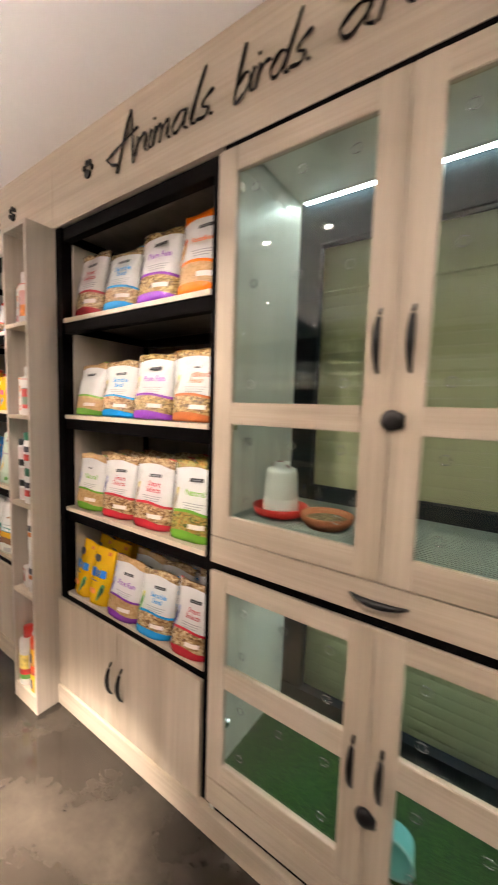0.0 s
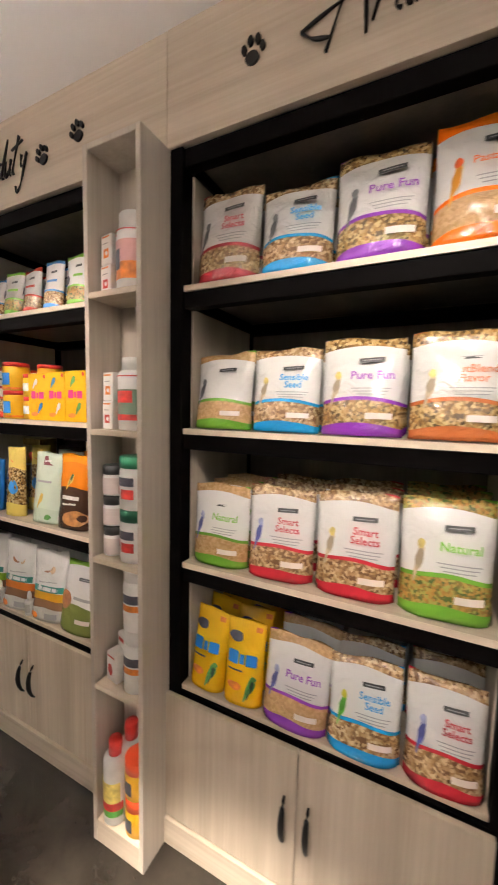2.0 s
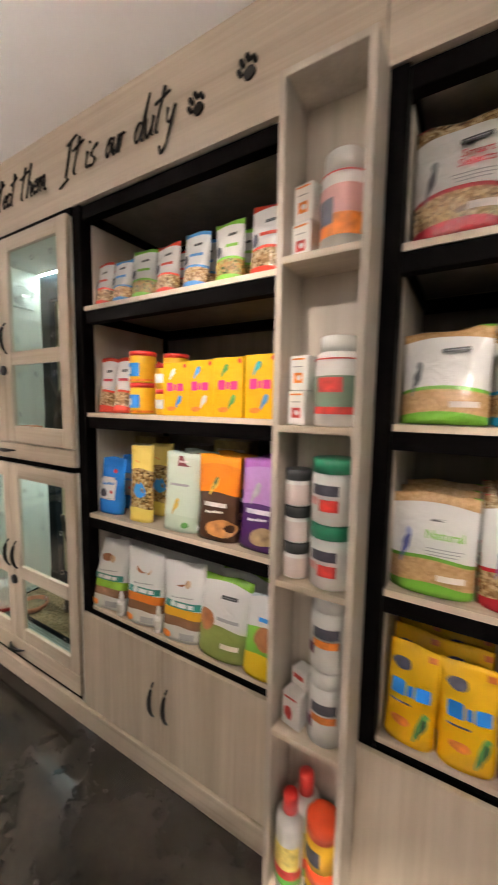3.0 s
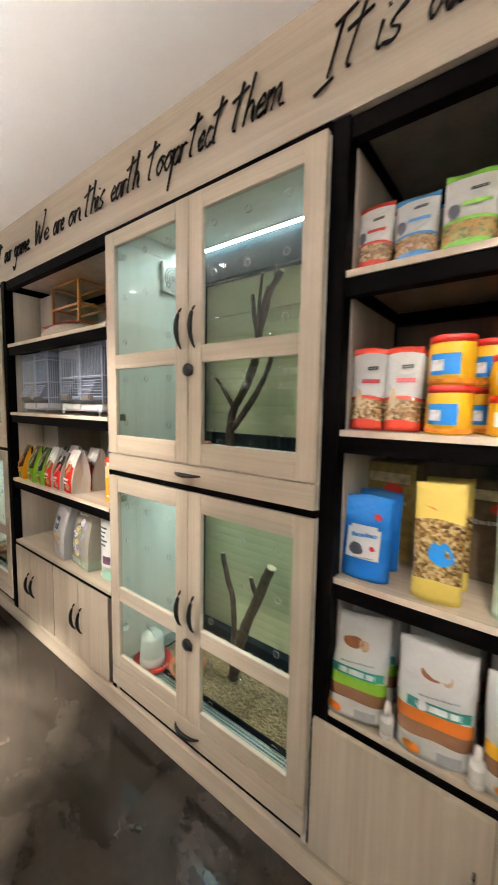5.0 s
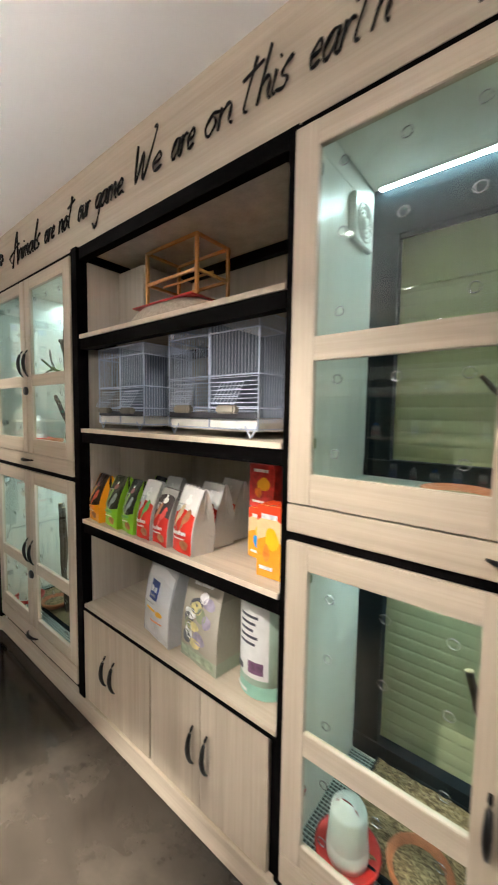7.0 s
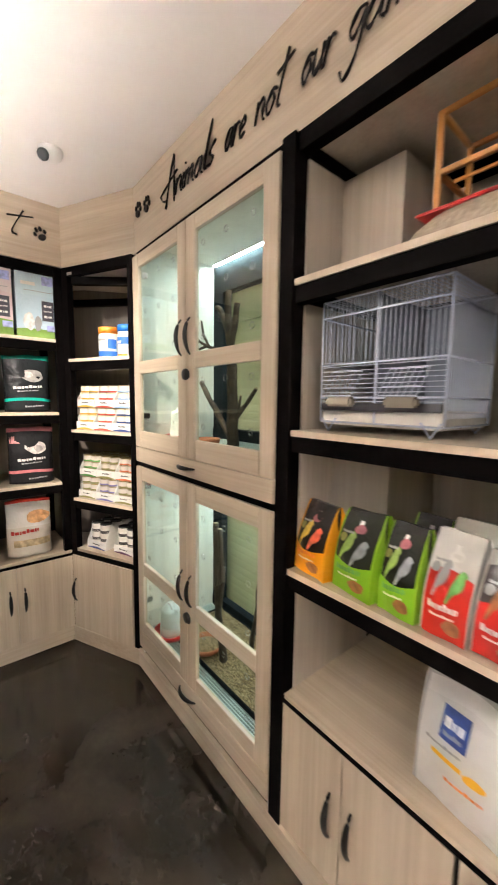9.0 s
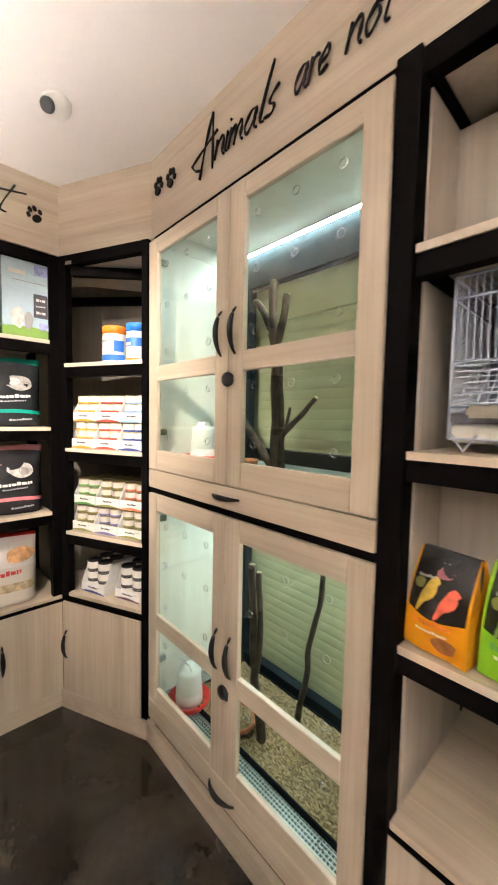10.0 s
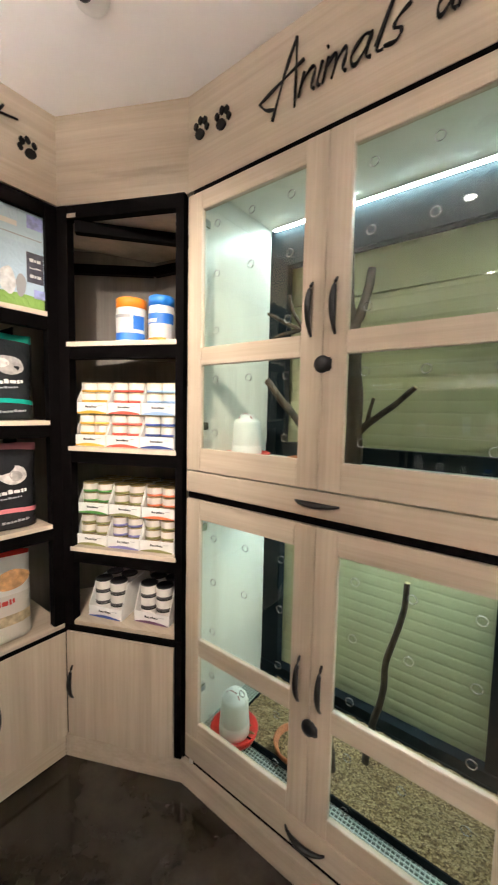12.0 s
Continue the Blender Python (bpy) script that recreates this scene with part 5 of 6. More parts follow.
# treats and food on the middle unit
def small_film(name, accent, grains=SEED_T):
    return printed(name, [(0.0, accent, 0.0), (0.10, accent, 1.0), (0.34, accent, 0.0), (0.38, PAPER, 0.0), (0.90, accent, 0.0)], grains)


S_RED, S_BLUE, S_GREEN = small_film("treat_red", (0.60, 0.06, 0.03)), small_film("treat_blue", (0.10, 0.30, 0.66)), small_film("treat_green", (0.22, 0.50, 0.06), HERB)
for i, (x0, x1, mat, nm, h) in enumerate(((-3.0, -2.90, S_RED, "red", 0.185), (-2.895, -2.785, S_BLUE, "blue", 0.185), (-2.78, -2.655, S_GREEN, "green", 0.195), (-2.65, -2.53, S_RED, "red", 0.195),
                                          (-2.51, -2.395, S_BLUE, "blue", 0.205), (-2.36, -2.245, S_GREEN, "green", 0.21), (-2.225, -2.105, S_RED, "red", 0.225))):
    pouch(((x0 + x1) / 2, 1.01, 1.931), x1 - x0, h, 0.055, mat, "small glossy treat pouch with %s trim" % nm, group="treat pouches", rows=4, gap=0.07, seed=50 + i, turn=-4 + 3 * (i % 3), badge=False,
          extra=(("b", 0.1, 0.58, 0.5, 0.05, tint("trim_" + nm, {"red": (0.6, 0.06, 0.03), "blue": (0.1, 0.3, 0.66), "green": (0.22, 0.5, 0.06)}[nm])), ("o", -0.28, 0.5, 0.11, 0.1, DARKP)))
for cx in (-2.955, -2.855):
    pouch((cx, 1.02, 1.4835), 0.10, 0.235, 0.06, S_RED, "slim white treat pouch with red trim", group="treat pouches", rows=3, gap=0.075, seed=int(-cx * 100), badge=False, turn=5,
          extra=(("b", 0.1, 0.6, 0.5, 0.05, I_CRIM), ("o", -0.2, 0.4, 0.1, 0.1, CUT)))
YELLOW, DEEPRED = paint("yellow_label", (0.85, 0.48, 0.01)), paint("red_cap", (0.62, 0.03, 0.02))


def tub(at, r, h, body, cap, label, category="tub", group="tubs", caph=0.18, bands=(), neck=0.85, name="tub"):
    """A round tub with a cap and printed bands."""
    t = thing(name, at, label, category, group)
    hb = h * (1 - caph)
    part("body", lathe(bmesh.new(), [(r * 0.9, 0), (r, h * 0.02), (r, hb * 0.86), (r * 0.96, hb * 0.94), (r * neck, hb)], 24), body, t, smooth=True)
    if cap:
        cr = min(r * 0.99, r * neck * 1.1)
        part("cap", lathe(bmesh.new(), [(cr, hb * 0.985), (cr, h * 0.985), (cr * 0.94, h), (cr * 0.2, h)], 24), cap, t, "screw cap", True)
    for j, (z0, z1, a0, a1, mat) in enumerate(bands):
        bm = bmesh.new()
        n = 12
        vs = [[bm.verts.new(((r + 0.0009 + 0.0005 * j) * math.cos(radians(a0 + (a1 - a0) * i / n)), (r + 0.0009 + 0.0005 * j) * math.sin(radians(a0 + (a1 - a0) * i / n)), zz * h)) for zz in (z0, z1)] for i in range(n + 1)]
        for i in range(n):
            bm.faces.new((vs[i][0], vs[i + 1][0], vs[i + 1][1], vs[i][1]))
        part("label_print", bm, mat, t, smooth=True)
    return t


def seed_tub(at):
    return tub(at, 0.055, 0.125, YELLOW, DEEPRED, "yellow round feed tub with red lid", group="yellow tubs", caph=0.14, neck=0.97,
               bands=((0.2, 0.62, 220, 300, BLUEINK), (0.28, 0.5, 225, 260, WHITEP), (0.05, 0.12, 180, 360, ORANGEP)))


for x, y in ((-2.735, 1.02), (-2.655, 1.13)):
    seed_tub((x, y, 1.4835))
    seed_tub((x, y, 1.6090))
for x, y in ((-2.60, 1.02),):
    for k in range(2):
        tub((x, y, 1.4835 + 0.098 * k), 0.048, 0.0975, YELLOW, DEEPRED, "small yellow feed tub with red lid", group="yellow tubs", caph=0.16, neck=0.97, bands=((0.25, 0.6, 230, 310, WHITEP),))


def carton(at, w, h, d, material, label, group, prints=(), turn=0, name="carton", category="box"):
    c = thing(name, at, label, category, group, turn=turn)
    part("body", boxed(-w / 2, w / 2, 0, d, 0, h, bevel=0.0018), material, c)
    bm = boxed(-w / 2 + 0.004, w / 2 - 0.004, d * 0.12, d - 0.003, h, h + 0.0008, bevel=0)
    part("top_flap", bm, material, c)
    for i, (kind, cx, cz, a, b, mat) in enumerate(prints):
        picture(kind, cx * w, cz * h, a * w, b * h, mat, lambda x, z: 0.0, 0.0012 + 0.0006 * i, c)
    return c


for i, x in enumerate((-2.52, -2.40, -2.277, -2.15)):
    carton((x, 0.975 - 0.004 * i, 1.4835), 0.118, 0.195 + 0.003 * i, 0.07, M_YEL, "bright yellow treat carton with pink emblem", "yellow cartons",
           (("m", 0.0, 0.56, 0.66, 0.16, PINKINK), ("p", 0.12, 0.28, 0.20, 0.11, (BLUEINK, CARD, GREENP, tint("azure_print", (0.08, 0.30, 0.55)))[i]), ("p", -0.12, 0.80, 0.20, 0.10, (CARD, tint("azure_print", (0.08, 0.30, 0.55)), GREENP, tint("turquoise_print", (0.05, 0.38, 0.36)))[i]),
            ("o", -0.15, 0.13, 0.18, 0.045, ORANGEP), ("o", 0.4, 0.93, 0.06, 0.04, DEEPRED)), turn=(2, -1, 1, -2)[i])
    carton((x, 1.06, 1.4835), 0.116, 0.19, 0.07, M_YEL, "bright yellow treat carton behind another", "yellow cartons")
M_BLUEBAG = printed("film_blue", [(0.0, (0.02, 0.15, 0.50), 0.0), (0.5, (0.025, 0.18, 0.56), 0.0)], SEED_T)
M_MINT = printed("film_mint", [(0.0, (0.55, 0.66, 0.54), 0.0), (0.18, (0.62, 0.72, 0.60), 0.0), (0.9, (0.66, 0.76, 0.66), 0.0)], SEED_T)
M_ORBR = printed("film_orange_brown", [(0.0, (0.055, 0.025, 0.015), 0.0), (0.52, (0.75, 0.22, 0.01), 0.0), (0.85, (0.85, 0.30, 0.01), 0.0)], SEED_T, 0.04)
M_PURP = printed("film_purple", [(0.0, (0.05, 0.012, 0.09), 0.0), (0.46, (0.42, 0.22, 0.50), 0.0), (0.85, (0.36, 0.12, 0.42), 0.0)], SEED_T, 0.04)
M_STICK = printed("film_stick", [(0.0, (0.70, 0.55, 0.12), 0.0), (0.16, (0.18, 0.13, 0.08), 1.0), (0.66, (0.80, 0.62, 0.15), 0.0)], SEED_M)
pouch((-2.935, 1.01, 1.036), 0.15, 0.245, 0.07, M_BLUEBAG, "blue and white bag of grit", group="mixed feed bags", rows=2, seed=70, logo=False, badge=False,
      extra=(("b", 0, 0.44, 0.66, 0.36, CARD), ("b", 0, 0.63, 0.52, 0.06, CARD), ("m", 0.02, 0.55, 0.5, 0.05, BLUEINK), ("o", -0.12, 0.37, 0.15, 0.07, DARKP), ("o", 0.2, 0.40, 0.05, 0.03, DEEPRED), ("m", 0.05, 0.28, 0.4, 0.02, FINE), ("o", 0.24, 0.78, 0.07, 0.04, DEEPRED)))
pouch((-2.735, 1.0, 1.036), 0.125, 0.315, 0.06, M_STICK, "tall yellow pack of seed sticks", group="mixed feed bags", rows=2, seed=71, logo=False, badge=False, extra=(("o", 0.1, 0.42, 0.25, 0.1, BLUEINK), ("o", -0.1, 0.84, 0.2, 0.07, ORANGEP)))
pouch((-2.52, 1.01, 1.036), 0.175, 0.30, 0.085, M_MINT, "pale mint bag of bird food", group="mixed feed bags", rows=2, seed=72, logo=False, badge=False, pinch=0.8,
      extra=(("b", 0.1, 0.90, 0.34, 0.13, tint("maroon_print", (0.20, 0.03, 0.04))), ("m", 0.1, 0.90, 0.24, 0.03, CARD), ("p", 0.0, 0.34, 0.14, 0.10, tint("canary_print", (0.62, 0.42, 0.06))), ("o", 0.28, 0.10, 0.08, 0.04, GREENP), ("b", 0.05, 0.6, 0.5, 0.03, FINE)))
pouch((-2.345, 1.01, 1.036), 0.185, 0.305, 0.085, M_ORBR, "orange and brown bag of bird food", group="mixed feed bags", rows=2, seed=73, logo=False, badge=False, pinch=0.85,
      extra=(("o", 0.2, 0.16, 0.30, 0.11, tint("seed_print", (0.45, 0.20, 0.06))), ("b", 0.05, 0.43, 0.50, 0.05, WHITEP), ("p", -0.02, 0.66, 0.15, 0.10, tint("canary_print", (0.62, 0.42, 0.06))), ("p", 0.0, 0.69, 0.09, 0.07, tint("deep_green_print", (0.02, 0.07, 0.03))), ("o", -0.40, 0.1, 0.07, 0.04, WHITEP), ("m", 0.05, 0.35, 0.4, 0.03, CARD)))
pouch((-2.16, 1.01, 1.036), 0.18, 0.31, 0.085, M_PURP, "purple bag of bird food", group="mixed feed bags", rows=2, seed=74, logo=False, badge=False, pinch=0.85,
      extra=(("o", 0.15, 0.17, 0.28, 0.10, tint("seed_print2", (0.34, 0.24, 0.12))), ("b", 0.0, 0.43, 0.50, 0.05, WHITEP), ("p", -0.1, 0.64, 0.15, 0.11, tint("dove_print", (0.36, 0.34, 0.36))), ("o", 0.25, 0.70, 0.12, 0.07, tint("violet_print", (0.40, 0.20, 0.46))), ("m", 0.0, 0.35, 0.4, 0.03, CARD)))
TEALP, BROWNP = paint("teal_print", (0.02, 0.20, 0.16)), paint("brown_print", (0.28, 0.10, 0.03))
for i, (cx, band) in enumerate(((-2.94, (0.22, 0.40, 0.03)), (-2.715, (0.60, 0.16, 0.02)), (-2.50, (0.62, 0.32, 0.02)))):
    m = printed("complete_%d" % i, [(0.0, (0.62, 0.62, 0.58), 0.0), (0.16, (0.20, 0.10, 0.05), 0.0), (0.27, band, 0.0), (0.38, PAPER, 0.0)], SEED_T, 0.03)
    pouch((cx, 0.992, 0.601), 0.195, 0.305, 0.085, m, "white pouch of rodent food with dark green banner", group="rodent food pouches", rows=3, seed=80 + i, logo=False, badge=False, lean=-6, turn=6,
          extra=(("b", 0.05, 0.46, 0.8, 0.085, TEALP), ("b", 0.05, 0.46, 0.56, 0.05, WHITEP), ("o", -0.04, 0.74, 0.15, 0.06, BROWNP), ("o", 0.13, 0.73, 0.08, 0.05, tint("fawn_print", (0.52, 0.36, 0.22))), ("o", -0.25, 0.08, 0.12, 0.045, ORANGEP), ("m", 0.05, 0.56, 0.5, 0.018, FINE), ("b", 0.22, 0.09, 0.3, 0.08, FINE)))
M_RABBIT = printed("film_green_low", [(0.0, (0.17, 0.20, 0.05), 0.0), (0.34, PAPER, 0.0), (0.86, (0.22, 0.45, 0.05), 0.0)], SEED_T, 0.06)
pouch((-2.31, 0.995, 0.601), 0.225, 0.285, 0.10, M_RABBIT, "white and green pouch of small animal pellets", group="rodent food pouches", rows=3, seed=84, lean=-8, badge=True, extra=(("o", -0.25, 0.45, 0.16, 0.13, BROWNP), ("b", 0.15, 0.5, 0.4, 0.04, FINE)))
M_YGREEN = printed("film_yellow_green", [(0.0, (0.75, 0.52, 0.02), 0.0), (0.24, (0.18, 0.42, 0.05), 0.0), (0.55, PAPER, 0.0), (0.9, (0.5, 0.58, 0.62), 0.0)], SEED_T, 0.06)
pouch((-2.135, 0.985, 0.601), 0.15, 0.265, 0.085, M_YGREEN, "white, green and yellow pouch of small animal food", group="rodent food pouches", rows=3, seed=85, lean=-8, logo=False, badge=False, extra=(("o", 0.1, 0.5, 0.25, 0.14, BROWNP), ("b", 0.1, 0.72, 0.4, 0.05, BLUEINK)))
for x in (-2.83, -2.607):
    b = tub((x, 0.966, 0.601), 0.019, 0.105, WHITE, None, "small white dropper bottle on the shelf edge", "bottle", "dropper bottles", caph=0.35, neck=0.4, name="small_bottle", bands=((0.15, 0.5, 200, 330, TRAY),))
    part("nozzle", lathe(bmesh.new(), [(0.009, 0.066), (0.010, 0.085), (0.006, 0.105), (0.003, 0.107)], 12), WHITE, b, smooth=True)

for x, z, h, n in ((-2.93, 1.036, 0.33, 0), (-2.62, 1.036, 0.31, 1), (-2.42, 1.036, 0.34, 2)):
    carton((x, 1.20, z), 0.17, h, 0.09, paint("ochre_print", (0.34, 0.24, 0.07)) if n != 1 else paint("umber_print", (0.10, 0.07, 0.04)), "ochre treat carton standing behind the bags", "rear cartons",
           (("b", 0, 0.85, 0.8, 0.10, paint("cream_print", (0.60, 0.50, 0.30))), ("o", 0.1, 0.72, 0.2, 0.07, DEEPRED), ("m", 0, 0.6, 0.7, 0.05, WHITEP)), turn=3 * n - 4)

# the column's bottles
PINKP = paint("pink_label", (0.62, 0.33, 0.30))
GREENCAP, BLACKCAP = paint("green_cap", (0.01, 0.13, 0.06)), paint("black_cap", (0.012, 0.012, 0.013))
REDP = paint("red_print", (0.55, 0.04, 0.03))
tub((-1.87, 0.872, 1.901), 0.058, 0.225, WHITE, WHITE, "large white supplement tub with orange label", group="supplement tubs", caph=0.2, neck=0.78, bands=((0.12, 0.34, 180, 360, ORANGEP), (0.34, 0.62, 185, 355, PINKP), (0.24, 0.5, 215, 262, DARKP), (0.735, 0.75, 180, 360, REDP)))
tub((-1.87, 0.872, 1.476), 0.057, 0.225, WHITE, WHITE, "large white supplement tub with green and red label", group="supplement tubs", caph=0.16, neck=0.72, bands=((0.14, 0.22, 180, 360, REDP), (0.22, 0.56, 180, 360, tint("leaf_label", (0.14, 0.20, 0.14))), (0.38, 0.54, 235, 300, REDP), (0.735, 0.75, 180, 360, REDP)))
for k in range(2):
    tub((-1.868, 0.872, 1.051 + 0.172 * k), 0.057, 0.17, WHITE, GREENCAP, "white supplement tub with dark green lid", group="green-lidded tubs", caph=0.2, neck=0.92, bands=((0.46, 0.62, 225, 300, DARKP), (0.22, 0.40, 250, 300, REDP), (0.3, 0.42, 205, 245, PINKP)))
for k in range(3):
    tub((-1.968, 0.868, 1.051 + 0.102 * k), 0.036, 0.1, WHITE, BLACKCAP, "small white jar with black lid", group="black-lidded jars", caph=0.28, neck=0.95, bands=((0.06, 0.6, 180, 360, tint("blush_label", (0.68, 0.58, 0.55))),), name="jar", category="jar")
for k in range(2):
    tub((-1.866, 0.872, 0.601 + 0.215 * k), 0.05, 0.212, WHITE, WHITE, "white supplement tub with orange band", group="white tubs", caph=0.2, neck=0.84, bands=((0.46, 0.60, 235, 320, DARKP), (0.34, 0.44, 235, 320, ORANGEP), (0.22, 0.36, 200, 240, tint("berry_print", (0.2, 0.02, 0.08)))))
for z in (1.901, 1.476):
    for k in range(2):
        carton((-1.972 + 0.004 * k, 0.845, z + 0.092 * k), 0.055, 0.09, 0.06, CARD, "small white medicine carton with red print", "small cartons", (("b", 0, 0.36, 0.5, 0.3, REDP if k == 0 else ORANGEP), ("o", 0.05, 0.36, 0.12, 0.08, WHITEP), ("b", 0, 0.90, 0.7, 0.05, ORANGEP), ("b", 0, 0.68, 0.5, 0.03, FINE)), turn=-10)
carton((-1.962, 0.84, 0.601), 0.06, 0.10, 0.06, CARD, "small white carton with red print", "small cartons", (("o", -0.1, 0.42, 0.22, 0.22, REDP), ("b", 0, 0.9, 0.7, 0.06, REDP)), turn=-12)
carton((-1.955, 0.88, 0.702), 0.055, 0.05, 0.045, CARD, "small white carton lying on another", "small cartons", (("b", 0, 0.6, 0.7, 0.3, REDP),), turn=-20)
for x, y, hh in ((-1.955, 0.848, 0.30), (-1.925, 0.895, 0.34)):
    b = tub((x, y, 0.086), 0.042, hh, WHITE, DEEPRED, "white cleaning bottle with red cap", "bottle", "red-capped bottles", caph=0.17, neck=0.5, name="bottle", bands=((0.12, 0.2, 190, 350, tint("lime_print", (0.1, 0.35, 0.05))), (0.2, 0.3, 190, 350, REDP), (0.3, 0.55, 205, 335, tint("lemon_print", (0.75, 0.60, 0.15)))))
for k in range(2):
    tub((-1.858, 0.862, 0.086 + 0.137 * k), 0.048, 0.135, YELLOW, paint("orange_cap", (0.80, 0.09, 0.02)), "yellow tub with orange-red lid", group="orange-lidded tubs", caph=0.3, neck=0.98, bands=((0.15, 0.5, 200, 280, DARKP),))

# cages and feed on the third unit
def bird_cage(x0, x1, y0, y1, z0, h, dense, label):
    w, d = x1 - x0, y1 - y0
    c = thing("bird_cage", ((x0 + x1) / 2, (y0 + y1) / 2, z0), label, "cage", "bird cages")
    fr = bmesh.new()
    r, hw, hd = 0.0035, w / 2, d / 2
    for x in (-hw, 0, hw):
        for y in (-hd, hd):
            tube(fr, [(x, y, 0.03), (x, y, h)], r, 6)
    for z in (0.03, 0.10, h * 0.52, h * 0.88, h):
        tube(fr, [(-hw, -hd, z), (hw, -hd, z)], r * 0.8, 6)
        tube(fr, [(-hw, hd, z), (hw, hd, z)], r * 0.8, 6)
        for x in (-hw, hw):
            tube(fr, [(x, -hd, z), (x, hd, z)], r * 0.8, 6)
    part("frame", fr, CAGE, c, smooth=True)
    for side in ("front", "side", "side", "top"):
        bm = bmesh.new()
        n = int((w if side in ("front", "top") else d) / dense)
        k = -1 if not c.get("done") else 1
        for i in range(n + 1):
            if side == "front":
                x = -hw + w * i / n
                box(bm, x - 0.001, x + 0.001, -hd - 0.001, -hd + 0.001, h * 0.5, h)
            elif side == "top":
                x = -hw + w * i / n
                box(bm, x - 0.001, x + 0.001, -hd, hd, h - 0.001, h + 0.001)
            else:
                y = -hd + d * i / n
                box(bm, k * hw - 0.001, k * hw + 0.001, y - 0.001, y + 0.001, 0.05, h)
        if side == "side":
            c["done"] = 1
        tagged(part("bars", bm, CAGE, c, "pale thin wire bars"), kind="stuff")
    del c["done"]
    lower = bmesh.new()
    n = 9
    for i in range(n):
        z = 0.09 + (h * 0.5 - 0.09) * i / (n - 1)
        box(lower, -hw, hw, -hd - 0.001, -hd + 0.001, z - 0.001, z + 0.001)
    tagged(part("bars", lower, CAGE, c), kind="stuff")
    part("tray", boxed(-hw + 0.004, hw - 0.004, -hd + 0.002, hd - 0.002, 0.022, 0.062, bevel=0.004), WHITE, c, "white slide-out tray")
    part("tray_lip", boxed(-hw + 0.004, hw - 0.004, -hd - 0.006, -hd + 0.0015, 0.064, 0.085, bevel=0.002), tint("dark_plastic", (0.05, 0.05, 0.06)), c)
    for cx in (-hw * 0.5, hw * 0.5):
        ft = bmesh.new()
        for i in range(7):
            x = cx - 0.05 + 0.10 * i / 6
            tube(ft, [(x, -hd - 0.002, h * 0.46), (x - 0.012, -hd - 0.035, h * 0.28)], 0.0014, 5)
        for q in range(4):
            z = h * (0.28 + 0.06 * q)
            tube(ft, [(cx - 0.062 + 0.004 * q, -hd - 0.035 + 0.011 * q, z), (cx + 0.04 + 0.004 * q, -hd - 0.035 + 0.011 * q, z)], 0.0014, 5)
        part("feeder_flap", ft, CAGE, c)
        cup = bmesh.new()
        box(cup, cx - 0.05, cx + 0.035, -hd - 0.034, -hd - 0.004, h * 0.20, h * 0.27, 0.006)
        part("feeder_cup", cup, CUP, c, "smoky plastic feeder cup")
    part("divider", boxed(-0.002, 0.002, -hd + 0.006, hd - 0.006, 0.066, h - 0.006), CAGE_BACK, c, "blue-grey divider sheet")
    part("back_sheet", boxed(-hw + 0.004, hw - 0.004, hd - 0.01, hd - 0.006, 0.066, h - 0.004), CAGE_BACK, c, "blue-grey back sheet")
    for x in (-hw + 0.03, hw - 0.03):
        for y in (-hd, hd):
            part("foot", tube(bmesh.new(), [(x - 0.025, y, 0.04), (x, y, 0.0035), (x + 0.025, y, 0.04)], 0.003, 6), CAGE, c)


bird_cage(-5.29, -4.93, 0.985, 1.27, 1.484, 0.375, 0.013, "pale blue-grey wire breeding cage on the shelf")
bird_cage(-4.75, -4.31, 0.975, 1.30, 1.484, 0.405, 0.014, "larger pale wire breeding cage with clear feeders")

tb = thing("small_wooden_cage", (-4.86, 1.16, 1.931), "small varnished wooden frame cage on a cloth bag", "cage")
for x in (-0.16, 0.16):
    for y in (-0.09, 0.09):
        part("post", boxed(x - 0.007, x + 0.007, y - 0.007, y + 0.007, 0.085, 0.335), ORANGE_WOOD, tb)
for z in (0.10, 0.20, 0.335):
    for y in (-0.09, 0.09):
        part("bar", boxed(-0.167, 0.167, y - 0.006, y + 0.006, z - 0.006, z + 0.006), ORANGE_WOOD, tb)
    for x in (-0.16, 0.16):
        part("bar", boxed(x - 0.006, x + 0.006, -0.083, 0.083, z - 0.006, z + 0.006), ORANGE_WOOD, tb)
part("perch", tube(bmesh.new(), [(-0.16, 0, 0.215), (0.16, 0, 0.215)], 0.005, 8), ORANGE_WOOD, tb)
cloth = thing("cloth_bag", (-4.85, 1.13, 1.931), "folded grey-beige cloth bag with a red hem", "bag")
bm = bmesh.new()
rings = []
for z, sx, sy in ((0.0, 0.235, 0.15), (0.02, 0.24, 0.155), (0.055, 0.215, 0.14), (0.082, 0.18, 0.12)):
    rings.append([bm.verts.new((sx * (abs(math.cos(a)) ** 0.5) * (1 if math.cos(a) > 0 else -1) * (1 + 0.03 * math.sin(5 * a + 30 * z)), sy * (abs(math.sin(a)) ** 0.5) * (1 if math.sin(a) > 0 else -1), z)) for a in (2 * math.pi * i / 36 for i in range(36))])
for a, b in zip(rings, rings[1:]):
    for i in range(36):
        bm.faces.new((a[i], a[(i + 1) % 36], b[(i + 1) % 36], b[i]))
bm.faces.new(rings[0])
bm.faces.new(rings[-1])
part("cloth", bm, JUTE, cloth, smooth=True)
part("hem", boxed(-0.19, 0.19, -0.128, 0.10, 0.0825, 0.089, bevel=0.003), RED, cloth, "red hem")

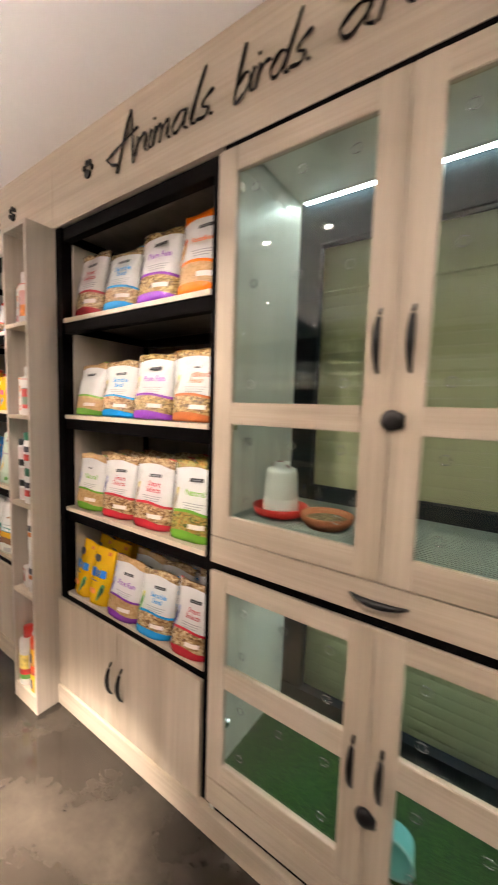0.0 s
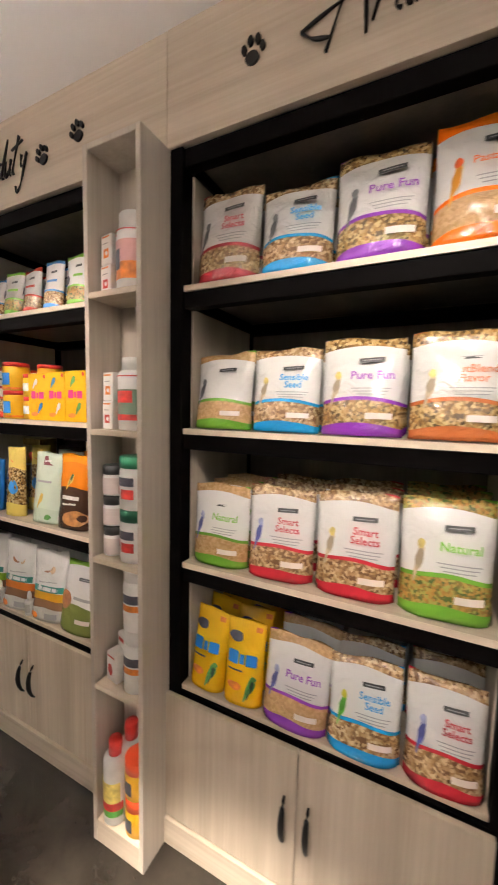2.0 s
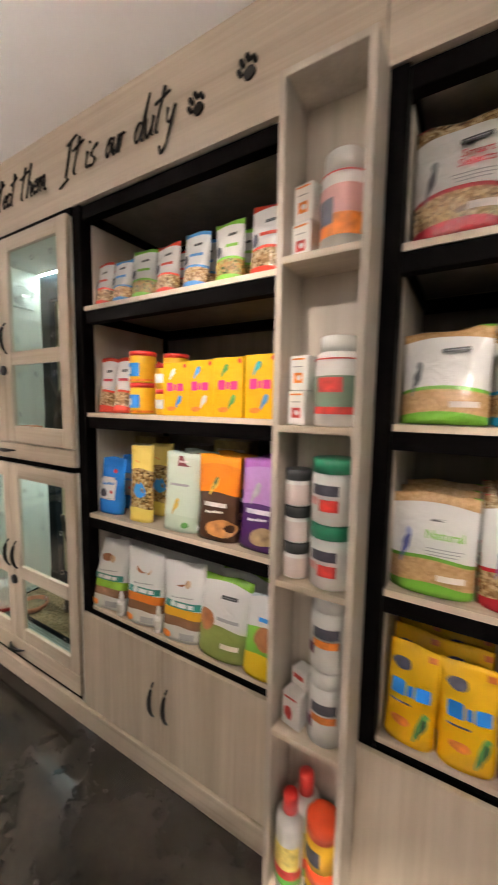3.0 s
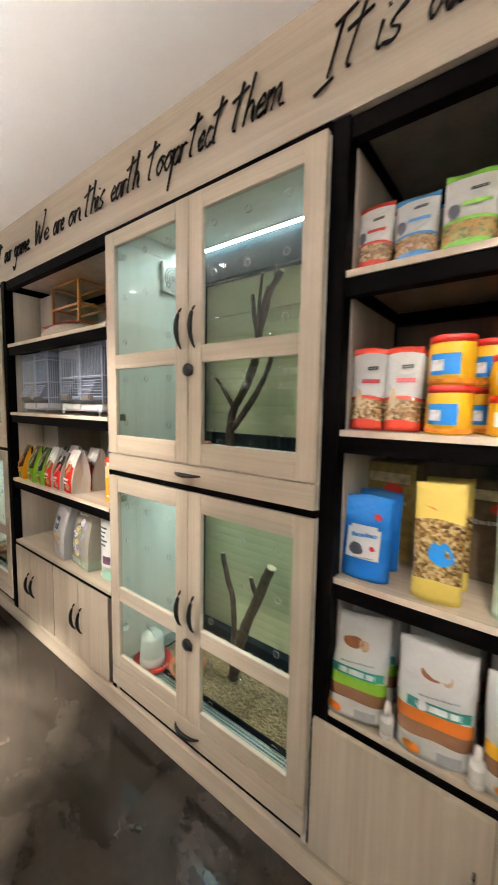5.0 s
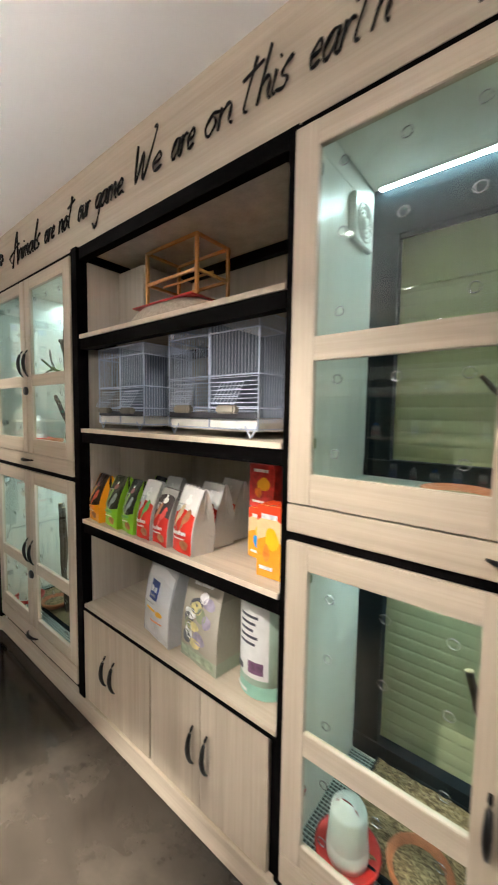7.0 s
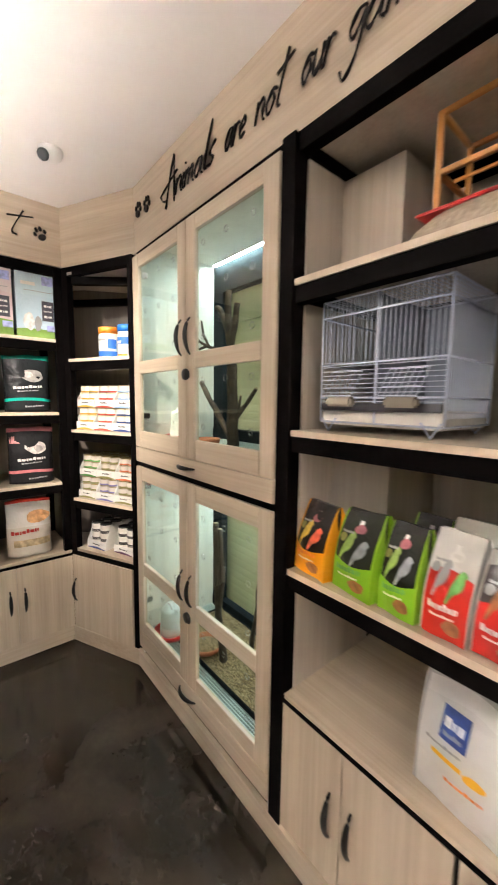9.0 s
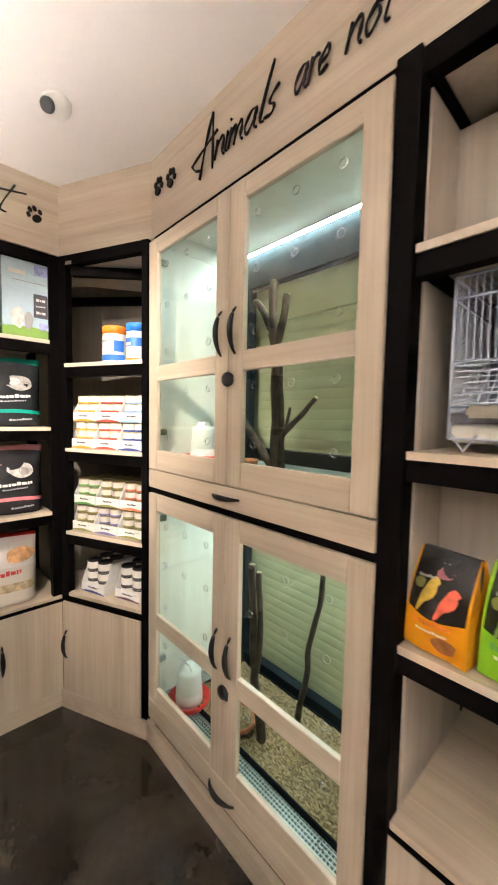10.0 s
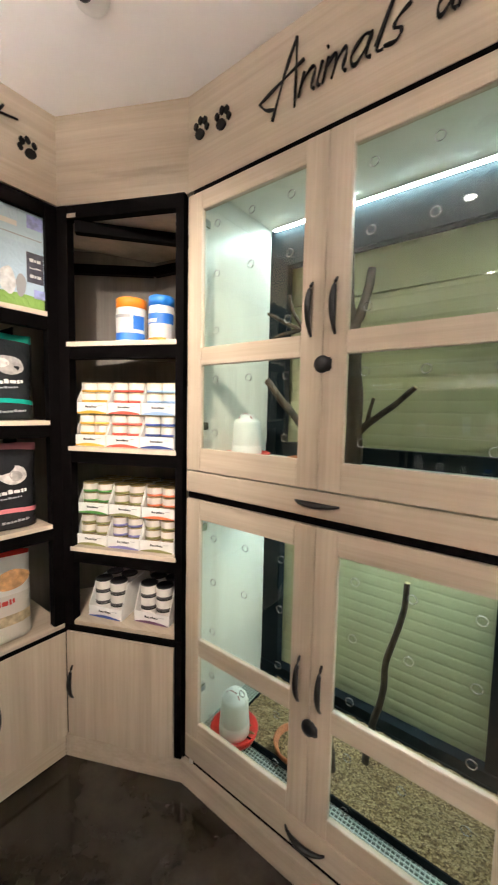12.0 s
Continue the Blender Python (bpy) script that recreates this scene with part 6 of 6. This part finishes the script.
M_BLK_OR = printed("film_black_orange", [(0.0, (0.72, 0.30, 0.01), 0.0), (0.40, (0.012, 0.010, 0.009), 0.0), (0.95, (0.01, 0.01, 0.01), 0.0)], SEED_T, -0.05, 0.3, side=(0.66, 0.28, 0.01), shine=0.15)
M_BLK_GR = printed("film_black_green", [(0.0, (0.20, 0.42, 0.02), 0.0), (0.40, (0.011, 0.013, 0.009), 0.0), (0.95, (0.01, 0.01, 0.01), 0.0)], HERB, -0.05, 0.3, side=(0.22, 0.42, 0.02), shine=0.15)
M_RD_WH = printed("film_red_white", [(0.0, (0.55, 0.03, 0.02), 0.0), (0.60, (0.74, 0.73, 0.70), 0.0), (0.95, (0.7, 0.7, 0.68), 0.0)], SEED_T, 0.07, side=(0.62, 0.61, 0.58))
M_RD_BK = printed("film_red_black", [(0.0, (0.50, 0.025, 0.02), 0.0), (0.50, (0.05, 0.04, 0.04), 0.0), (0.84, (0.30, 0.28, 0.26), 0.0)], SEED_T, 0.05, side=(0.40, 0.36, 0.33))
for i, (x0, x1, h, m, lab, col) in enumerate(((-5.345, -5.205, 0.222, M_BLK_OR, "black and orange bag of parrot food", (tint("scarlet_print", (0.62, 0.10, 0.05)), tint("canary_print", (0.62, 0.42, 0.06)), ORANGEP)), (-5.195, -5.055, 0.23, M_BLK_GR, "black and lime-green bag of parakeet food", (tint("slate_print", (0.22, 0.24, 0.27)), tint("parakeet_print", (0.22, 0.34, 0.07)), GREENP)),
                                              (-5.045, -4.94, 0.228, M_BLK_GR, "black and lime-green bag of parakeet food", (tint("slate_print", (0.22, 0.24, 0.27)), tint("parakeet_print", (0.22, 0.34, 0.07)), GREENP)), (-4.935, -4.83, 0.24, M_RD_WH, "red and white bag of bird food", (GREENP, FINE, WHITEP)),
                                              (-4.825, -4.715, 0.222, M_RD_BK, "red and black bag of bird food", (REDP, BROWNP, YELLOW)), (-4.70, -4.57, 0.245, M_RD_WH, "red and white bag of bird food", (BROWNP, CUT, BROWNP)))):
    pouch(((x0 + x1) / 2, 0.995, 1.036), x1 - x0, h, 0.10, m, lab, group="parrot food bags", rows=(1, 1, 2, 2, 2, 3)[i], gap=0.118, seed=100 + i, logo=False, badge=False, turn=(-12, -10, -8, -4, -6, -8)[i], lean=-3, pinch=0.9, block=True,
          extra=(("p", 0.17, 0.56, 0.24, 0.15, col[0]), ("p", -0.15, 0.60, 0.23, 0.17, col[1]), ("o", -0.30, 0.66, 0.10, 0.05, tint("olive_print", (0.20, 0.20, 0.04)) if i < 3 else FINE), ("b", 0.02, 0.86, 0.10, 0.07, WHITEP if i < 3 else CARD), ("m", -0.2, 0.74, 0.3, 0.03, FINE), ("m", 0.0, 0.33, 0.62, 0.07, WHITEP if i > 2 else col[2]), ("m", 0.0, 0.24, 0.5, 0.03, CARD), ("o", 0.2, 0.15, 0.2, 0.07, BROWNP), ("o", 0.05, 0.80, 0.14, 0.05, tint("muted_pink_print", (0.34, 0.10, 0.12)) if i < 3 else CARD)))
M_OR_BOX = printed("carton_orange", [(0.0, (0.78, 0.36, 0.03), 0.0), (0.5, (0.80, 0.55, 0.30), 0.0), (0.78, (0.62, 0.06, 0.02), 0.0)], SEED_T, 0.08)
for i, (x, y, z, h) in enumerate(((-4.385, 1.09, 1.036, 0.185), (-4.395, 1.11, 1.222, 0.16), (-4.265, 0.985, 1.036, 0.235), (-4.26, 1.10, 1.036, 0.22))):
    carton((x, y, z), 0.115 if i != 2 else 0.10, h, 0.085, M_OR_BOX if i != 1 else REDP, "orange and red treat carton on the shelf", "treat cartons",
           (("o", 0.1, 0.55, 0.25, 0.16, YELLOW), ("o", -0.1, 0.35, 0.14, 0.12, BLUEINK if i == 0 else ORANGEP), ("b", 0, 0.86, 0.6, 0.07, WHITEP), ("b", -0.1, 0.14, 0.5, 0.05, WHITEP)), turn=4 * i - 6)
M_SILVER = printed("film_silver", [(0.0, (0.74, 0.74, 0.74), 0.0), (0.62, (0.80, 0.80, 0.80), 0.0), (0.72, (0.54, 0.54, 0.55), 0.0)], SEED_T, 0.05, 0.22, side=(0.48, 0.48, 0.49))
M_GREYP = printed("film_grey_floral", [(0.0, (0.40, 0.42, 0.33), 0.0), (0.14, (0.42, 0.38, 0.31), 0.0), (0.75, (0.34, 0.31, 0.25), 0.0)], SEED_T, 0.03)
M_MINTB = printed("film_mint_litter", [(0.0, (0.30, 0.55, 0.42), 0.0), (0.16, (0.66, 0.68, 0.60), 0.0), (0.80, (0.42, 0.60, 0.48), 0.0)], SEED_T, 0.03)
pouch((-4.83, 1.05, 0.601), 0.215, 0.385, 0.15, M_SILVER, "silver bag of pet milk powder with blue label", group="large feed bags", seed=120, logo=False, badge=False, pinch=0.95, turn=-9, lean=-2, block=True,
      extra=(("b", -0.06, 0.54, 0.30, 0.20, tint("navy_print", (0.03, 0.06, 0.24))), ("m", -0.06, 0.56, 0.22, 0.06, WHITEP), ("m", -0.06, 0.49, 0.2, 0.03, FINE), ("b", -0.10, 0.33, 0.34, 0.03, YELLOW), ("o", 0.20, 0.32, 0.12, 0.03, YELLOW), ("m", 0.1, 0.22, 0.4, 0.025, ORANGEP), ("m", -0.15, 0.40, 0.4, 0.02, FINE)))
FLORAL = (tint("straw_print", (0.60, 0.52, 0.22)), DARKP, tint("mauve_print", (0.30, 0.26, 0.36)), WHITEP, tint("sage_print", (0.22, 0.26, 0.14)))
rnd = random.Random(12)
LITTER = tuple(("o", rnd.uniform(-0.26, 0.26), 0.24 + 0.038 * k + rnd.uniform(-0.02, 0.02), rnd.uniform(0.10, 0.19), rnd.uniform(0.05, 0.085), FLORAL[k % 5]) for k in range(14)) + (("b", 0, 0.10, 0.9, 0.09, tint("moss_print", (0.30, 0.36, 0.24))), ("m", 0.0, 0.86, 0.5, 0.035, CARD))
pouch((-4.575, 1.05, 0.601), 0.215, 0.355, 0.15, M_GREYP, "grey-brown bag of litter with floral print", group="large feed bags", seed=121, logo=False, badge=False, pinch=0.6, turn=-6, lean=-2, block=True,
      extra=LITTER)
MINTC = paint("mint_label", (0.34, 0.60, 0.48))
can = tub((-4.322, 1.075, 0.601), 0.1, 0.385, plain("pale_mint_card", (0.50, 0.64, 0.52), 0.4), None, "mint and white round canister of cat litter", "canister", "large feed bags", caph=0.0, neck=0.97, name="litter_canister",
          bands=((0.02, 0.14, 180, 360, MINTC), (0.20, 0.86, 216, 306, CARD)) + tuple((0.74 - 0.06 * k, 0.765 - 0.06 * k, 240, 284 - 5 * (k % 3), DARKP) for k in range(5))
          + ((0.25, 0.36, 264, 296, tint("plum_print", (0.16, 0.07, 0.14))), (0.24, 0.30, 226, 250, DARKP), (0.06, 0.09, 226, 262, CARD)))
part("lid", lathe(bmesh.new(), [(0.0985, 0.377), (0.1015, 0.383), (0.1005, 0.392), (0.093, 0.392), (0.091, 0.383), (0.02, 0.381)], 28), plain("pale_green_lid", (0.52, 0.66, 0.38), 0.35), can, "pale green recessed lid", True)

# the corner shelves: tubs, trays of tins
D = (Q - P).normalized()
NRM = Vector((-D.y, D.x))
TURN_D = math.degrees(math.atan2(D.y, D.x))


def on_corner(u, back, z):
    p = P + D * u + NRM * back
    return (p.x, p.y, z)


BLUELAB = paint("blue_label", (0.03, 0.16, 0.55))
tub(on_corner(0.265, 0.10, 1.8105), 0.062, 0.18, WHITE, paint("orange_lid", (0.85, 0.25, 0.02)), "white litter deodoriser tub with orange lid", group="corner tubs", caph=0.2, neck=0.95,
    bands=((0.06, 0.22, 180, 380, BLUELAB), (0.3, 0.6, 330, 375, BLUELAB), (0.55, 0.62, 220, 320, FINE)))
tub(on_corner(0.40, 0.10, 1.8105), 0.052, 0.185, WHITE, paint("blue_lid", (0.02, 0.18, 0.62)), "white litter deodoriser tub with blue lid", group="corner tubs", caph=0.2, neck=0.95,
    bands=((0.40, 0.62, 180, 380, BLUELAB), (0.04, 0.1, 200, 340, ORANGEP), (0.42, 0.5, 240, 300, WHITEP)))


def tin_tray(at, accent, tin_mat, lid_mat, turn, label, w=0.135, layers=3, tins=2, tin_r=0.031, tin_h=0.032, ranks=3, band=None):
    """A card display tray of stacked small tins."""
    t = thing("tin_tray", at, label, "tray of tins", "tin trays", turn=turn)
    d = 0.075 * ranks
    part("tray_front", boxed(-w / 2, w / 2, 0, 0.003, 0, 0.048, bevel=0), CARD, t, "printed card front")
    part("tray_base", boxed(-w / 2, w / 2, 0.003, d, 0, 0.003, bevel=0), CARD, t)
    for sx in (-1, 1):
        bm = bmesh.new()
        x0, x1 = (sx * w / 2 - 0.0015, sx * w / 2 + 0.0015)
        prof = [(0.003, 0.0), (0.003, 0.048), (0.05, layers * tin_h * 0.95), (d, layers * tin_h * 0.95), (d, 0.0)]
        a = [bm.verts.new((x0, y, z)) for y, z in prof]
        b = [bm.verts.new((x1, y, z)) for y, z in prof]
        bm.faces.new(a)
        bm.faces.new(b)
        for i in range(5):
            bm.faces.new((a[i], a[(i + 1) % 5], b[(i + 1) % 5], b[i]))
        part("tray_side", bm, CARD, t)
    decal("print", *swoosh_shape(0, 0.0008, w * 0.97, 0.013), lambda x, z: 0, 0.0012, band or accent, t)
    decal("speckle", *mark_shape(0, 0.030, w * 0.38, 0.009), lambda x, z: 0, 0.0012, INK, t)
    decal("speckle", *mark_shape(w * 0.3, 0.035, w * 0.16, 0.003), lambda x, z: 0, 0.0012, FINE, t)
    body = bmesh.new()
    lathe(body, [(tin_r * 0.97, 0.0015), (tin_r, 0.004), (tin_r, tin_h - 0.005), (tin_r * 0.97, tin_h - 0.002), (tin_r * 0.9, tin_h - 0.0035)], 16)
    bme = finish("tin", body, tin_mat, True)
    lme = finish("rim", lathe(bmesh.new(), [(tin_r * 1.005, tin_h - 0.004), (tin_r * 1.005, tin_h), (tin_r * 0.9, tin_h), (tin_r * 0.88, tin_h - 0.003)], 16), lid_mat, True)
    ame = finish("band", lathe(bmesh.new(), [(tin_r * 1.012, 0.003), (tin_r * 1.012, 0.0125)], 16), accent, True)
    for k in range(layers):
        for r in range(ranks):
            for i in range(tins):
                x = (i - (tins - 1) / 2) * tin_r * 2.06
                ob = new("tin", bme)
                ob.parent, ob.location = t, (x, 0.012 + tin_r + r * tin_r * 2.1, 0.003 + k * tin_h)
                for n, m in (("rim", lme), ("band", ame)):
                    q = new(n, m)
                    q.parent = ob
    return t


GOLD = plain("gold_tin_rim", (0.34, 0.25, 0.09), 0.3, 0.8)
PALEGOLD = plain("pale_gold_tin_rim", (0.72, 0.60, 0.36), 0.3, 0.6)
SLATE = paint("slate_band", (0.10, 0.09, 0.09))
TINW, TIND = paint("tin_white", (0.76, 0.72, 0.66)), paint("tin_cream", (0.62, 0.56, 0.50))
AMBER, ROSE, SKYL, NAVY, OLIVE, CORAL, LILAC = (paint("card_" + n, c) for n, c in (("amber", (0.78, 0.42, 0.05)), ("rose", (0.68, 0.10, 0.06)), ("sky", (0.32, 0.50, 0.75)), ("navy", (0.04, 0.07, 0.25)), ("olive", (0.26, 0.25, 0.08)), ("coral", (0.70, 0.18, 0.07)), ("lilac", (0.20, 0.19, 0.42))))
for lvl, (z, sets, tin, lid) in enumerate(((1.3855, ((AMBER, ROSE, SKYL), (AMBER, ROSE, NAVY)), TINW, PALEGOLD), (0.9575, ((OLIVE, LILAC, OLIVE), (GREENP, OLIVE, CORAL)), TIND, GOLD))):
    for r, accents in enumerate(sets[::-1] if lvl == 0 else sets):
        for i, acc in enumerate(accents):
            tin_tray(on_corner(0.108 + 0.152 * i, 0.030 + 0.014 * r, z + r * 0.135), acc, tin, lid, TURN_D, "white card tray stacked with small cat food tins", layers=3, tin_h=0.0425, w=0.146, tin_r=0.034)
for i, u in enumerate((0.16, 0.375)):
    tin_tray(on_corner(u, 0.045 + 0.01 * i, 0.6305), SLATE, TINW, BLACKCAP, TURN_D - 4, "grey card tray of black-lidded tins", w=0.165, layers=3, tin_r=0.037, tin_h=0.052, band=(NAVY, tint("plum_print", (0.16, 0.07, 0.14)))[i])

# end wall shelving: cat food bags, facing along the room
M_DARKT = printed("film_black_teal", [(0.0, (0.02, 0.022, 0.024), 0.0), (0.17, (0.01, 0.32, 0.24), 0.0), (0.22, (0.018, 0.02, 0.022), 0.0), (0.90, (0.01, 0.20, 0.16), 0.0)], SEED_T, 0.02, 0.25, shine=0.15)
M_DARKP = printed("film_black_pink", [(0.0, (0.02, 0.02, 0.022), 0.0), (0.17, (0.62, 0.20, 0.22), 0.0), (0.22, (0.018, 0.018, 0.02), 0.0), (0.90, (0.40, 0.14, 0.16), 0.0)], SEED_T, 0.02, 0.25, shine=0.15)
FURP, FURD = tint("grey_fur_print", (0.34, 0.32, 0.30)), tint("pale_fur_print", (0.55, 0.52, 0.49))
M_WHITER = printed("film_white_red", [(0.0, (0.68, 0.64, 0.58), 0.0), (0.5, (0.76, 0.74, 0.71), 0.0), (0.92, (0.55, 0.03, 0.02), 0.0)], SEED_T, 0.02)
for y, z, m, h, lab, prints in ((0.50, 1.4905, M_DARKT, 0.33, "black and teal bag of cat food", (("b", -0.32, 0.80, 0.26, 0.16, TEALP), ("o", 0.10, 0.64, 0.25, 0.11, FURP), ("o", 0.02, 0.66, 0.10, 0.06, FURD), ("m", 0.0, 0.44, 0.6, 0.05, CARD), ("m", 0.0, 0.37, 0.44, 0.022, FINE), ("m", 0.12, 0.10, 0.4, 0.03, FINE))),
                                (0.50, 1.0605, M_DARKP, 0.335, "black and pink bag of kitten food", (("b", -0.32, 0.80, 0.26, 0.16, tint("salmon_print", (0.58, 0.22, 0.22))), ("o", 0.10, 0.64, 0.24, 0.11, FURD), ("o", 0.16, 0.62, 0.10, 0.06, FURP), ("m", 0.0, 0.44, 0.6, 0.05, CARD), ("m", 0.0, 0.37, 0.44, 0.022, FINE), ("m", 0.12, 0.10, 0.4, 0.03, FINE))),
                                (0.47, 0.6105, M_WHITER, 0.34, "white bag of cat food with red trim", (("o", 0.2, 0.70, 0.25, 0.12, tint("ginger_print", (0.60, 0.32, 0.14))), ("m", -0.1, 0.46, 0.6, 0.07, REDP), ("b", 0.05, 0.25, 0.8, 0.12, tint("tan_print", (0.50, 0.40, 0.24)))))):
    pouch((-7.125, y, z), 0.24, h, 0.12, m, lab, group="cat food bags", logo=False, badge=False, turn=90 - 6, seed=int(z * 100), extra=prints, pinch=0.8, lean=-3)
    pouch((-7.13, y - 0.29, z), 0.24, h, 0.12, m, lab, group="cat food bags", logo=False, badge=False, turn=90 + 4, seed=int(z * 100) + 1, extra=prints, pinch=0.8, lean=-3)
LAVENDER = paint("lavender_print", (0.38, 0.42, 0.74))
M_BLUEBOX = printed("carton_pale_blue", [(0.0, (0.25, 0.42, 0.10), 0.0), (0.12, (0.58, 0.74, 0.84), 0.0), (0.62, (0.62, 0.78, 0.86), 0.0)], SEED_T, 0.02)
M_PINKBOX = printed("carton_pale_pink", [(0.0, (0.25, 0.42, 0.10), 0.0), (0.22, (0.72, 0.58, 0.60), 0.0), (0.62, (0.74, 0.64, 0.66), 0.0)], SEED_T, 0.02)
for y, m, h in ((0.555, M_BLUEBOX, 0.375), (0.335, M_PINKBOX, 0.37)):
    c = carton((-7.05, y, 1.9205), 0.205, h, 0.14, m, "pale pictorial carton of cat litter", "litter cartons",
               (("b", 0.30, 0.87, 0.30, 0.13, LAVENDER), ("b", 0.28, 0.42, 0.30, 0.30, DARKP), ("m", 0.28, 0.50, 0.2, 0.035, CARD), ("m", 0.28, 0.42, 0.2, 0.02, CARD), ("m", 0.28, 0.34, 0.2, 0.035, CARD), ("o", -0.2, 0.24, 0.13, 0.14, WHITEP), ("o", 0.02, 0.22, 0.09, 0.11, FINE),
                ("b", 0.05, 0.70, 0.7, 0.008, FINE), ("b", 0.36, 0.16, 0.24, 0.09, LAVENDER), ("b", -0.2, 0.8, 0.35, 0.05, CARD)), turn=90)

# the shelves on the other side of the aisle, which the cabinet glass mirrors
def aisle_shelving(x0, width):
    u = thing("aisle_shelving", (x0, -1.95, 0), "black-framed open shelving filled with white bottles", "shelving", "aisle shelving units", turn=180)
    for a in (0.0, width - 0.04):
        for y in (0.0, 0.34):
            part("upright", boxed(a, a + 0.04, y, y + 0.04, 0, 2.05), BLACK, u, "black steel tube upright")
    part("back_panel", boxed(0.0, width, 0.382, 0.396, 0.05, 2.05), SHADED_BACK, u, "laminate back panel in the darkened shade tone")
    for z in (0.45, 0.90, 1.35, 1.80):
        board = part("shelf", boxed(0.041, width - 0.041, 0.002, 0.378, z - 0.018, z), OAK_H, u, "pale laminate shelf board")
        part("edging", boxed(0.041, width - 0.041, -0.002, 0.0015, z - 0.018, z, bevel=0), EDGE, board)
    for z in (2.0, 0.0505):
        part("beam", boxed(0.041, width - 0.041, 0.001, 0.04, z, z + 0.045), BLACK, u)


for ax in (-1.15, -2.50, -3.85, -5.20):
    aisle_shelving(ax, 1.30)
    for lvl, z in enumerate((0.4505, 0.9005, 1.3505, 1.8005)):
        rnd = random.Random(int(-ax * 100) + lvl)
        for k in range(6):
            if rnd.random() < 0.2:
                continue
            hh = (0.15, 0.21, 0.17, 0.24)[(k // 2 + lvl) % 4]
            tub((ax - 0.16 - 0.195 * k, -2.04, z), 0.034 + 0.006 * (k % 3), hh, WHITE, (WHITE, BLACKCAP, WHITE, BLUELAB)[(k + lvl) % 4], "white grooming bottle standing in a row", "bottle", "aisle bottles",
                caph=0.2, neck=0.55, name="bottle", bands=((0.2, 0.5, 20, 160, (FINE, PINKP, LAVENDER)[(k + lvl) % 3]),))
